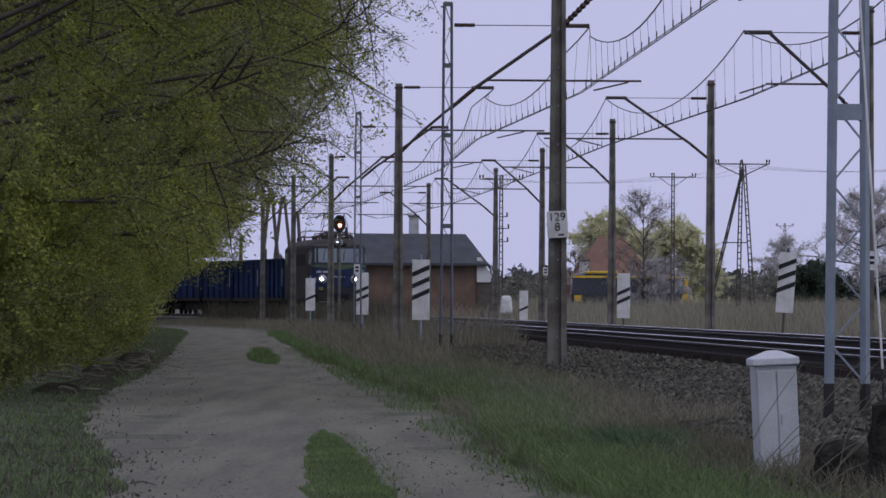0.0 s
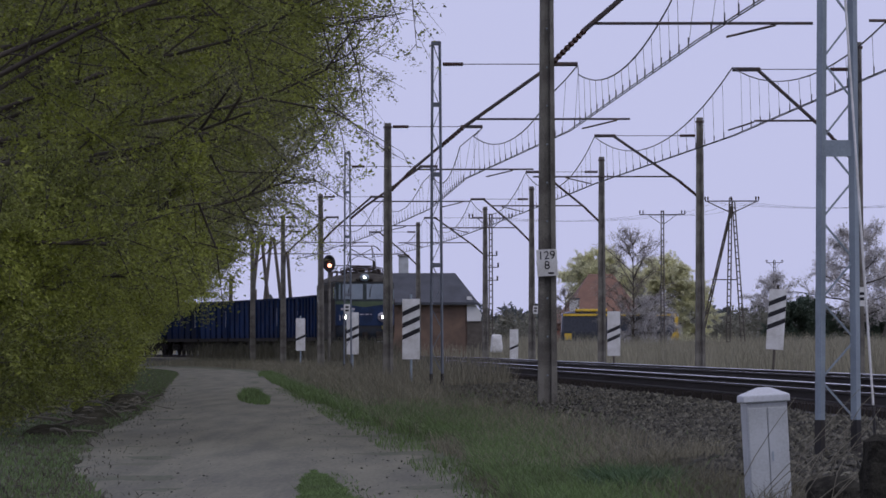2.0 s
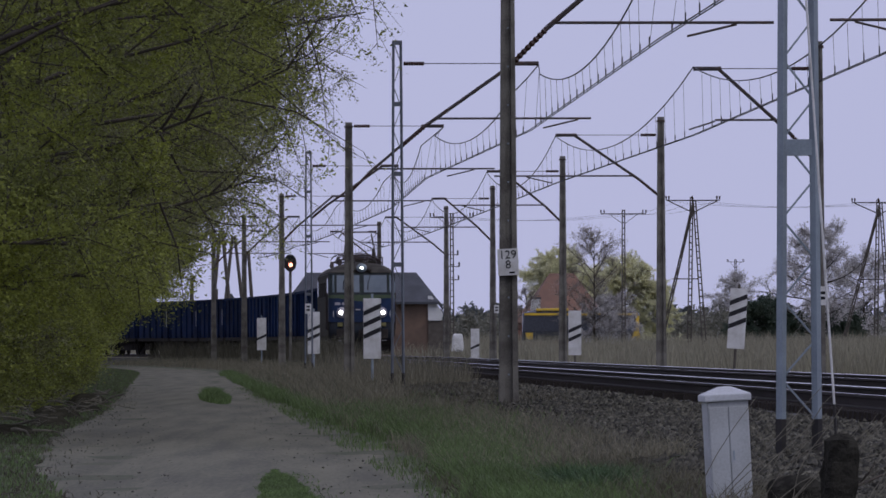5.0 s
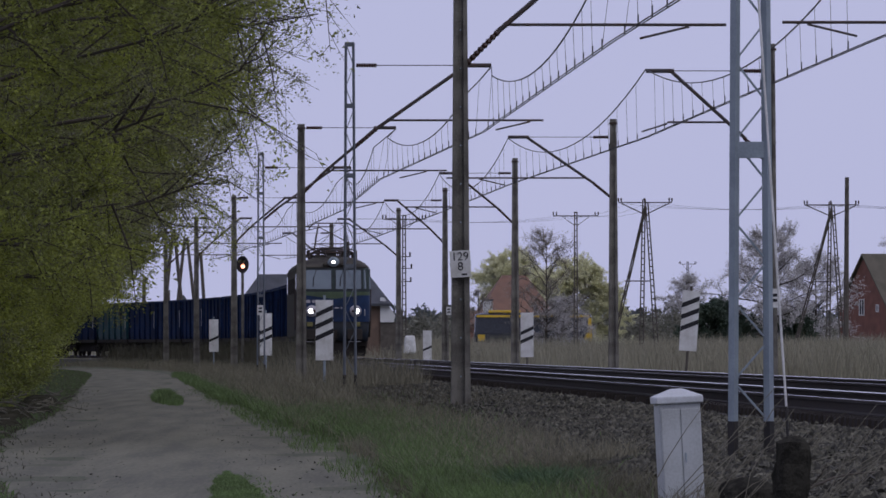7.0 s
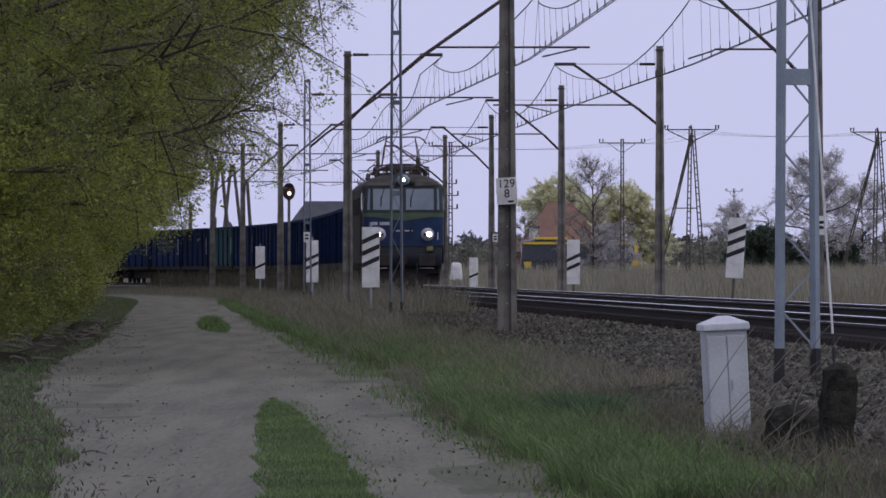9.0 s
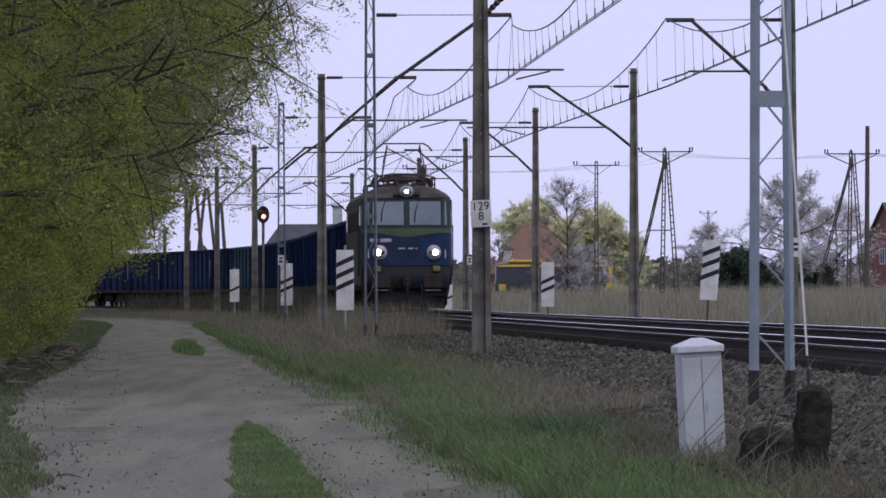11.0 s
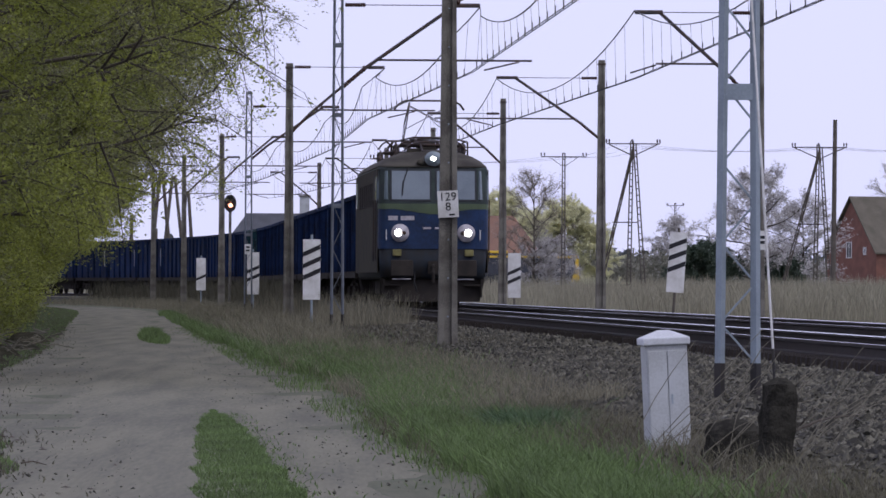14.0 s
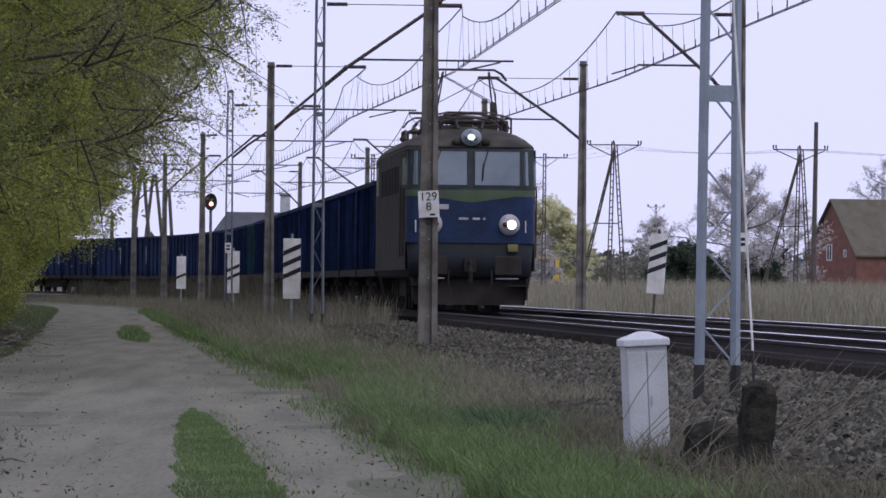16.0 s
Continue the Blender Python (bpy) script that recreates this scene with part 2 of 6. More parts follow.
def track_x(y):
    e = max(0.0, min(y, 540.0) - BEND)
    x = 9.12 - 0.0302 * min(y, 540.0) - e ** 3 / (6 * CLOTHOID)
    if y > 540:
        k = 0.0302 + 214.0 ** 2 / (2 * CLOTHOID)
        x -= (y - 540) * k
    return x


def track_dir(y):
    return Vector((track_x(y + 0.5) - track_x(y - 0.5), 1.0, 0)).normalized()


def on_track(y, q, z=0.0):
    """A place q metres to the side of the near track's centre, at distance y."""
    d, q = track_dir(y), float(q)
    return Vector((track_x(y), y, z)) + q * Vector((d.y, -d.x, 0))


def ground_z(q):
    """Height of the ground at q metres beside the near track."""
    prof = [(-400, 0.0), (-7.0, 0.0), (-5.9, 0.06), (-3.8, 0.30), (-1.7, 0.40), (5.8, 0.40), (8.2, 0.25), (14, 0.25), (30, 0.45), (60, 1.15), (400, 1.5)]
    for (a, za), (b, zb) in zip(prof, prof[1:]):
        if q <= b:
            t = max(0.0, (q - a) / (b - a))
            return za + (zb - za) * t
    return 1.5


def side_q(x, y):
    return (x - track_x(y)) * track_dir(y).y


def gz(x, y):
    return ground_z(side_q(x, y))


# ---- ground, path, ballast ----
def make_ground():
    ys = [-600, -300, -100, -30, 0, 15, 25] + [30 + 1.5 * i for i in range(80)] + [150 + 6 * i for i in range(76)] + [620, 680, 760, 860, 1000, 1300, 1800, 2600, 3600, 4800]
    qs = [-3000, -800, -300, -120, -60, -30, -20, -16] + [-14 + 0.5 * i for i in range(25)] + [-1.4, -1.0, 0, 2, 4, 5.4, 6, 6.6, 7.4, 8.2, 9, 10, 12, 14, 17, 21, 26, 34, 45, 60, 90, 140, 220, 400, 900, 3000]
    g = Geo()
    verts = []
    for y in ys:
        for q in qs:
            p = on_track(y, q) if abs(q) < 30 else Vector((track_x(y) + q, y, 0))
            bump = 0.05 * noise.noise((p.x * 0.5, p.y * 0.25, 0)) + 0.025 * noise.noise((p.x * 2, p.y * 1.2, 4))
            inside = -2.2 < q < 6.1
            verts.append((p.x, p.y, ground_z(q) + (0 if inside else bump) - 0.02))
    n = len(qs)
    faces = [(j * n + i, j * n + i + 1, (j + 1) * n + i + 1, (j + 1) * n + i) for j in range(len(ys) - 1) for i in range(n - 1)]
    g.add(verts, faces)
    ob = part("ground", g, M_EARTH, smooth=True)
    tagged(ob, "dull earth ground covered with dry spring grass", "ground", kind="structure")


def path_mid(y):
    return track_x(y) - 8.55


def path_half(y):
    return 1.75 + 0.45 * math.exp(-((y - 105) / 28) ** 2)


def path_left(y):
    return path_half(y) + 0.15 - 0.50 * min(1.0, max(0.0, (80 - y) / 25))


def path_right(y):
    return path_half(y) + 0.52 + 0.25 * math.exp(-((y - 88) / 16) ** 2) + 0.25 * math.exp(-((y - 154) / 18) ** 2)


def make_path():
    g = Geo()
    ys = [-60, -30, -10, 10, 25] + [35 + 0.6 * i for i in range(180)] + [144 + 3 * i for i in range(100)]
    cols = 22
    verts = []
    for y in ys:
        w = path_half(y)
        for i in range(cols + 1):
            u = 2 * i / cols - 1
            edge = abs(u) ** 3
            w = path_left(y) if u < 0 else path_right(y)
            x = path_mid(y) + u * w + edge * math.copysign(1, u) * (0.25 * noise.noise((y * 0.05, u * 2, 1)) + 0.12 * noise.noise((y * 0.3, u * 3, 2)))
            rut = -0.05 * (math.exp(-((u - 0.5) / 0.22) ** 2) + math.exp(-((u + 0.5) / 0.22) ** 2))
            z = 0.055 + rut + 0.004 * noise.noise((x * 1.2, y * 0.04, 7)) + 0.002 * noise.noise((x * 4, y * 0.12, 9)) - 0.09 * edge
            verts.append((x, y, z))
    n = cols + 1
    g.add(verts, [(j * n + i, j * n + i + 1, (j + 1) * n + i + 1, (j + 1) * n + i) for j in range(len(ys) - 1) for i in range(cols)])
    ob = part("road", g, M_PATH, smooth=True)
    tagged(ob, "pale rutted sandy dirt track beside the railway", "dirt road", kind="structure")


make_ground()
make_path()


def make_rails():
    """Two tracks: rails, sleepers and the ballast bed."""
    prof = [(-0.07, 0), (0.07, 0), (0.07, 0.02), (0.012, 0.035), (0.012, 0.12), (0.036, 0.135), (0.036, 0.163), (0.028, 0.172), (-0.028, 0.172), (-0.036, 0.163), (-0.036, 0.135), (-0.012, 0.12), (-0.012, 0.035), (-0.07, 0.02)]
    ys = [-100, -20, 20] + [40 + 8 * i for i in range(65)]
    for centre in (0.0, 3.75):
        for side in (-0.753, 0.753):
            g = Geo()
            verts = []
            for y in ys:
                for a, b in prof:
                    verts.append(tuple(on_track(y, centre + side + a, RAIL - 0.172 + b)))
            n = len(prof)
            faces, top = [], []
            for j in range(len(ys) - 1):
                for i in range(n):
                    i2 = (i + 1) % n
                    f = (j * n + i, j * n + i2, (j + 1) * n + i2, (j + 1) * n + i)
                    (top if i == 7 or (i == 8 and side > 0) else faces).append(f)
            g.add(verts, faces, 0)
            g.f += top
            g.m += [1] * len(top)
            ob = part("rail", g, [M_RAILSIDE, M_RAILTOP])
            tagged(ob, "rusty steel rail with a bright worn top", "rail", "rails of the two tracks")
    g = Geo()
    w = 1.3
    g.box(-w, w, -0.13, 0.13, -0.19, 0.0, taper=0.015)
    me = g.mesh("sleeper", M_SLEEPER)
    bed = tagged(part("ballast_bed", ballast_bed(), M_BALLAST), "grey-brown crushed stone ballast bed", "ballast", kind="structure")
    for centre in (0.0, 3.75):
        y, count = 55.0, 0
        while count < 140:
            p = on_track(y, centre, RAIL - 0.165)
            d = track_dir(y)
            s = new("sleeper", me)
            s.parent = bed
            s.matrix_basis = Matrix.Translation(p) @ Matrix.Rotation(math.atan2(-d.x, d.y), 4, 'Z')
            y += 0.6 if y < 110 else 2.4
            count += 1


def ballast_bed():
    g = Geo()
    qs = [-3.7, -3.2, -2.6, -1.65, -1.5, 5.3, 5.5, 6.4, 7.2]
    zs = [0.28, 0.33, 0.38, 0.42, 0.43, 0.43, 0.42, 0.38, 0.27]
    ys = [-100, 0, 30] + [40 + 2 * i for i in range(260)]
    verts = []
    for y in ys:
        for q, z in zip(qs, zs):
            verts.append(tuple(on_track(y, q, z + 0.02 * noise.noise((q * 3, y, 3)))))
    n = len(qs)
    g.add(verts, [(j * n + i, j * n + i + 1, (j + 1) * n + i + 1, (j + 1) * n + i) for j in range(len(ys) - 1) for i in range(n - 1)])
    return g


make_rails()


def make_stones():
    rng = np.random.default_rng(5)
    g = Geo()
    for _ in range(32000):
        y = 42 + 103 * rng.random() ** 1.6
        q = rng.choice([-5.3 + 3.6 * rng.random(), -1.75 + 7 * rng.random()], p=[0.8, 0.2])
        if q < -4.3 and rng.random() < 0.5:
            continue
        z = ground_z(q) + 0.01 if q < -1.8 else 0.435
        p = on_track(y, q, z)
        r = 0.02 + 0.026 * rng.random()
        a = rng.normal(size=(6, 3)) * 0.25
        base = np.array([(1, 0, 0), (-1, 0, 0), (0, 1, 0), (0, -1, 0), (0, 0, 0.8), (0, 0, -0.8)]) + a
        g.add(base * r + np.array(p), [(0, 2, 4), (2, 1, 4), (1, 3, 4), (3, 0, 4), (2, 0, 5), (1, 2, 5), (3, 1, 5), (0, 3, 5)])
    for _ in range(30000):
        y = 43 + 62 * rng.random() ** 1.3
        q = -5.0 + 3.4 * rng.random() ** 0.9
        if q < -4.6 and rng.random() < 0.5:
            continue
        p = on_track(y, q, ground_z(q) + 0.04 * rng.random())
        r = 0.024 + 0.03 * rng.random() ** 1.5
        base = np.array([(1, 0, 0), (-1, 0, 0), (0, 1, 0), (0, -1, 0), (0, 0, 0.8), (0, 0, -0.8)]) + rng.normal(size=(6, 3)) * 0.28
        g.add(base * r + np.array(p), [(0, 2, 4), (2, 1, 4), (1, 3, 4), (3, 0, 4), (2, 0, 5), (1, 2, 5), (3, 1, 5), (0, 3, 5)])
    for _ in range(11000):
        y = 100 + 100 * rng.random()
        q = -4.0 + 2.5 * rng.random()
        p = on_track(y, q, max(ground_z(q), 0.28 + 0.06 * (q + 3.7)) + 0.05 * rng.random())
        r = 0.03 + 0.03 * rng.random() ** 1.5
        base = np.array([(1, 0, 0), (-1, 0, 0), (0, 1, 0), (0, -1, 0), (0, 0, 0.8), (0, 0, -0.8)]) + rng.normal(size=(6, 3)) * 0.28
        g.add(base * r + np.array(p), [(0, 2, 4), (2, 1, 4), (1, 3, 4), (3, 0, 4), (2, 0, 5), (1, 2, 5), (3, 1, 5), (0, 3, 5)])
    ob = part("ballast_stones", g, M_STONE)
    tagged(ob, "loose grey-brown crushed ballast stones", "ballast stones", kind="stuff")


make_stones()


# ---- masts with brackets ----
def lattice(geo, h, w0, w1, rail_w, steps, mi=0, z0=0.0, depth=0.7, brace=0.4):
    """Four tapering corner legs with zigzag bracing."""
    def corner(sx, sy, z):
        t = (z - z0) / (h - z0)
        w = (w0 + (w1 - w0) * t) / 2
        return Vector((sx * w, sy * w * depth, z))
    for sx in (-1, 1):
        for sy in (-1, 1):
            geo.tube([corner(sx, sy, z0), corner(sx, sy, h)], rail_w, 4, mi)
    for sy in (-1, 1):
        for i in range(steps):
            za, zb = z0 + (h - z0) * i / steps, z0 + (h - z0) * (i + 1) / steps
            s = 1 if i % 2 else -1
            geo.tube([corner(-s, sy, za), corner(s, sy, zb)], rail_w * brace, 4, mi)
    for sx in (-1, 1):
        for i in range(steps):
            za, zb = z0 + (h - z0) * i / steps, z0 + (h - z0) * (i + 1) / steps
            s = 1 if i % 2 else -1
            geo.tube([corner(sx, -s, za), corner(sx, s, zb)], rail_w * brace, 4, mi)


def insulator(a, b, parent):
    a, b = Vector(a), Vector(b)
    g = Geo()
    n = 8
    pts, rad = [], []
    for i in range(2 * n + 1):
        pts.append(a.lerp(b, i / (2 * n)))
        rad.append(0.056 if i % 2 else 0.036)
    g.tube(pts, rad, 8)
    return part("insulator", g, M_INSUL, parent, "ribbed brown porcelain insulator")


def bracket(mast, s, reach, z, arm=1.5, high=6.89, drop=1.89):
    """The arm that carries the overhead line; s is the side to which it reaches, heights above the rail less the foot."""
    tie, diag, reg = high - z, high - drop - z, 5.63 - z
    b0 = reach - 0.60
    insulator((s * 0.15, 0, tie), (s * 0.62, 0, tie), mast)
    g = Geo()
    g.tube([(s * 0.6, 0, tie), (s * b0, 0, tie)], 0.014, 4)
    part("tie_rod", g, M_ARM, mast)
    g = Geo()
    g.tube([(s * (b0 - 0.05), 0, tie), (s * reach, 0, tie)], 0.05, 6)
    part("end_beam", g, M_ARM, mast)
    g = Geo()
    g.tube([(s * 0.6, 0, diag + (tie - diag) * 0.6 / b0), (s * b0, 0, tie - 0.02)], 0.042, 6)
    part("strut", g, M_ARM, mast)
    insulator((s * 0.1, 0, diag), (s * 0.62, 0, diag + (tie - diag) * 0.61 / b0), mast)
    g = Geo()
    x0 = b0 * (reg - diag) / (tie - diag)
    g.tube([(s * x0, 0, reg), (s * (reach + arm), 0, reg)], 0.026, 5)
    part("registration_arm", g, M_ARM, mast)
    g = Geo()
    g.tube([(s * (reach + min(0.9, arm)), 0, reg - 0.03), (s * (reach + 0.1), 0.02, reg - 0.22)], 0.02, 5)
    part("steady_arm", g, M_ARM, mast)


def concrete_mast(y, q, s, height=7.0, width=0.25, reach=2.8, foot=None, km=False, arm=1.5, high=6.89, drop=1.89):
    z0 = ground_z(q) - 0.1 if foot is None else foot
    p = on_track(y, q, z0)
    d = track_dir(y)
    ob = thing("catenary_mast", "tall weathered concrete overhead line mast with a steel bracket", "catenary mast",
               Matrix.Translation(p) @ Matrix.Rotation(math.atan2(-d.x, d.y), 4, 'Z'), "overhead line masts")
    top = LINE + height - z0
    g = Geo()
    w = width
    # I-shaped section with a recessed web, tapering upwards
    sec = [(-0.5, -0.5), (-0.2, -0.5), (-0.2, -0.28), (0.2, -0.28), (0.2, -0.5), (0.5, -0.5), (0.5, 0.5), (0.2, 0.5), (0.2, 0.28), (-0.2, 0.28), (-0.2, 0.5), (-0.5, 0.5)]
    g.add([(a * w * 1.25, b * w * 1.25, 0) for a, b in sec] + [(a * w * 0.8, b * w * 0.8, top) for a, b in sec],
          [(i, (i + 1) % 12, 12 + (i + 1) % 12, 12 + i) for i in range(12)] + [tuple(reversed(range(12))), tuple(range(12, 24))])
    part("post", g, M_MAST, ob)
    if km:
        for i in range(11):
            g = Geo()
            g.disc((0, -0.28 * w * (1.25 - 0.45 * (0.6 + i * 0.62) / top), 0.6 + i * 0.62), (0, -1, 0), 0.018, 0.012, 0.02, 6)
            part("bolt", g, M_GALV, ob)
    g = Geo()
    g.box(-w * 0.5, w * 0.5, -w * 0.5, w * 0.5, top - 0.16, top - 0.10)
    part("collar", g, M_ARM, ob)
    bracket(ob, s, reach, z0 - LINE, arm, high, drop)
    return ob


def lattice_mast(y, q, s, height, w0, w1, reach=3.25, dark=0.6, plate=None):
    z0 = ground_z(q) - 0.05
    p = on_track(y, q, z0)
    d = track_dir(y)
    ob = thing("lattice_mast", "grey painted steel lattice overhead line mast with black foot", "catenary mast",
               Matrix.Translation(p) @ Matrix.Rotation(math.atan2(-d.x, d.y), 4, 'Z'), "overhead line masts")
    top = LINE + height - z0
    g = Geo()
    t = dark / top
    lattice(g, top, w0 + (w1 - w0) * t, w1, 0.040 if plate else 0.03, int(top / (0.36 if plate else 0.5)), z0=dark, brace=0.22 if plate else 0.33, depth=0.3 if plate else 0.7)
    part("lattice_frame", g, M_GALV if plate else M_GALVOLD, ob)
    for sx in (-1, 1):
        for sy in (-1, 1):
            a = w0 / 2
            g = Geo()
            dp = 0.3 if plate else 0.7
            g.tube([(sx * a, sy * a * dp, 0), (sx * a * 0.99, sy * a * dp, dark)], 0.042 if plate else 0.034, 4)
            part("foot", g, M_BLACK, ob, "black painted mast foot")
    for zz in ((plate,) if plate else (top * 0.36, top * 0.62, top * 0.82, top - 0.03)):
        g = Geo()
        w = (w0 + (w1 - w0) * zz / top) / 2 + 0.02
        hh = 0.07 if plate else 0.05
        dp = 0.36 if plate else 0.72
        g.box(-w, w, -w * dp, w * dp, zz - hh, zz + hh)
        part("batten_plate", g, M_GALV if plate else M_GALVOLD, ob)
    bracket(ob, s, reach, z0 - LINE, 1.2)
    return ob


LEFT = [(66, -3.635, 'L'), (123, -3.57, 'C'), (175, -3.76, 'L'), (225, -3.66, 'C'), (275, -3.9, 'L'), (331, -4.0, 'C'), (384, -4.7, 'C'), (432, -4.0, 'C')]
RIGHT = [(122, 6.1, 3.25), (176.5, 6.04, 2.89), (235, 6.21, 3.25), (284, 5.74, 2.83), (337, 5.42, 2.7), (386, 5.6, 3.1), (434, 5.6, 2.8)]
for y, q, k in LEFT:
    if k == 'L':
        near = y < 100
        lattice_mast(y, q, 1, 7.4, 0.315 if near else 0.26, 0.21 if near else 0.17, plate=2.735 if near else None, dark=0.39)
    else:
        concrete_mast(y, q, 1, km=y == 123)
for y, q, reach in RIGHT:
    concrete_mast(y, q, -1, 7.45, reach=reach, arm=-0.5 if y == 176.5 else 1.9 if y == 235 else 1.3, high=6.82 if y == 176.5 else 6.89, drop=2.1 if y == 176.5 else 1.84)


def wire_span(y0, y1, q0, q1, label, off):
    """Messenger wire, droppers and contact wire between two supports."""
    ob = thing("overhead_wire", label, "overhead wire", group="overhead wires")
    n = 18
    tie = LINE + 6.86
    top, bot = [], []
    for i in range(n + 1):
        u = i / n
        y, q = y0 + (y1 - y0) * u, q0 + (q1 - q0) * u
        low = LINE + (5.36 if off[0] < 0 else 5.42 - 0.13 * min(1.0, max(0.0, (235 - y) / 58)))
        hang = min(1.0, min(u, 1 - u) / 0.11) if off[0] < 0 else math.sin(math.pi * u) ** 0.8
        top.append(on_track(y, q + hang * (off[0] + (off[1] - off[0]) * u), tie - 1.05 * (1 - (2 * u - 1) ** 2)))
        bot.append(on_track(y, q + off[0] + (off[1] - off[0]) * u, low))
    g = Geo()
    g.tube(top, 0.015, 4)
    part("messenger_wire", g, M_WIRE, ob)
    for o in (0.0, 0.06):
        g = Geo()
        g.tube([p + Vector((o, 0, 0)) for p in bot], 0.011, 4)
        part("contact_wire", g, M_WIRE, ob)
    for i in range(1, n):
        g = Geo()
        g.tube([top[i], bot[i] + Vector((0.03, 0, 0))], 0.005, 3)
        part("dropper", g, M_WIRE, ob)
        g = Geo()
        g.tube([bot[i] + Vector((0.03, 0, -0.01)), bot[i] + Vector((0.03, 0, 0.16))], 0.012, 4)
        part("clip", g, M_WIRE, ob)


PULL = {123: -0.38, 175: -0.22, 225: -0.53}
for row, side in ((LEFT, 1), (RIGHT, -1)):
    ends = [(r[0], r[1] + (2.8 + (0.45 if r[2] == 'L' else 0.0) if side > 0 else -r[2])) for r in row]
    ends.insert(0, (30, ends[0][1]))
    for (ya, qa), (yb, qb) in zip(ends, ends[1:]):
        pull = tuple((-0.87 if yy < 100 else PULL.get(yy, -0.3)) for yy in (ya, yb)) if side > 0 else (0.0, 0.0)
        wire_span(ya, yb, qa, qb, "dark catenary with droppers and contact wires above the track", pull)


# ---- the train ----
SPEED = 15.54
FRONT0 = 428.0
_y = 100.0
TABLE = [(0.0, 100.0)]
while _y < 1100:
    a, b = Vector((track_x(_y), _y)), Vector((track_x(_y + 2), _y + 2))
    TABLE.append((TABLE[-1][0] + (b - a).length, _y + 2))
    _y += 2
T_S, T_Y = np.array([a for a, _ in TABLE]), np.array([b for _, b in TABLE])


def y_at(s):
    return float(np.interp(s, T_S, T_Y))


S_FRONT0 = float(np.interp(FRONT0, T_Y, T_S))


def vehicle_pose(s_mid, base):
    """Pose of a vehicle whose middle is s_mid along the line, standing on two bogies base apart; its +Y points the way it goes."""
    ya, yb = y_at(s_mid - base / 2), y_at(s_mid + base / 2)
    a, b = Vector((track_x(ya), ya, RAIL)), Vector((track_x(yb), yb, RAIL))
    d = (a - b).normalized()
    return Matrix.Translation((a + b) / 2) @ Matrix.Rotation(math.atan2(-d.x, d.y), 4, 'Z')


def ring(z, w, l, r, n=6):
    """A rounded rectangle in plan."""
    pts = []
    for cx, cy, a0 in ((w - r, l - r, 0), (-(w - r), l - r, 90), (-(w - r), -(l - r), 180), (w - r, -(l - r), 270)):
        for i in range(n + 1):
            a = radians(a0 + 90 * i / n)
            pts.append((cx + r * math.cos(a), cy + r * math.sin(a), z))
    return pts


def loft(levels, n=6, close_top=True, close_bottom=True):
    g = Geo()
    verts = []
    for z, w, l, r in levels:
        verts += ring(z, w, l, r, n)
    k = 4 * (n + 1)
    faces = [(j * k + i, j * k + (i + 1) % k, (j + 1) * k + (i + 1) % k, (j + 1) * k + i) for j in range(len(levels) - 1) for i in range(k)]
    if close_top:
        faces.append(tuple((len(levels) - 1) * k + i for i in range(k)))
    if close_bottom:
        faces.append(tuple(reversed(range(k))))
    g.add(verts, faces)
    return g


def loco_nose(z):
    """Half length of the body at height z: the front leans back above the waist."""
    return 9.25 if z < 2.78 else 9.25 - 0.16 * (z - 2.78) / 0.97


def face_panel(x0, x1, z0, z1, out=0.015, thick=0.03):
    """A slab lying on the raked front."""
    g = Geo()
    v = []
    for o in (out, out - thick):
        v += [(x0, loco_nose(z0) + o, z0), (x1, loco_nose(z0) + o, z0), (x1, loco_nose(z1) + o, z1), (x0, loco_nose(z1) + o, z1)]
    g.add(v, [(0, 3, 2, 1), (4, 5, 6, 7), (0, 1, 5, 4), (1, 2, 6, 5), (2, 3, 7, 6), (3, 0, 4, 7)])
    return g


def wheelset(parent, y, r=0.6):
    g = Geo()
    for s in (-1, 1):
        x = s * 0.75
        g.tube([(x - s * 0.06, 0, 0), (x - s * 0.05, 0, 0), (x + s * 0.08, 0, 0)], [r + 0.03, r, r - 0.01], 20)
    g.tube([(-0.9, 0, 0), (0.9, 0, 0)], 0.09, 8)
    return part("wheelset", g, M_UNDER, parent, at=pose(0, y, r))


def bogie_frame(parent, y, half, beam=0.62):
    g = Geo()
    for s in (-1, 1):
        g.box(s * 1.02 - 0.07, s * 1.02 + 0.07, y - half, y + half, beam - 0.12, beam + 0.2)
        for k in (-0.62, 0.0, 0.62):
            g.box(s * 1.1 - 0.09, s * 1.1 + 0.09, y + k * half - 0.22, y + k * half + 0.22, beam - 0.2, beam + 0.1)
    g.box(-1.0, 1.0, y - 0.25, y + 0.25, beam - 0.05, beam + 0.25)
    return part("bogie_frame", g, M_UNDER, parent)


LIFT = 0.10


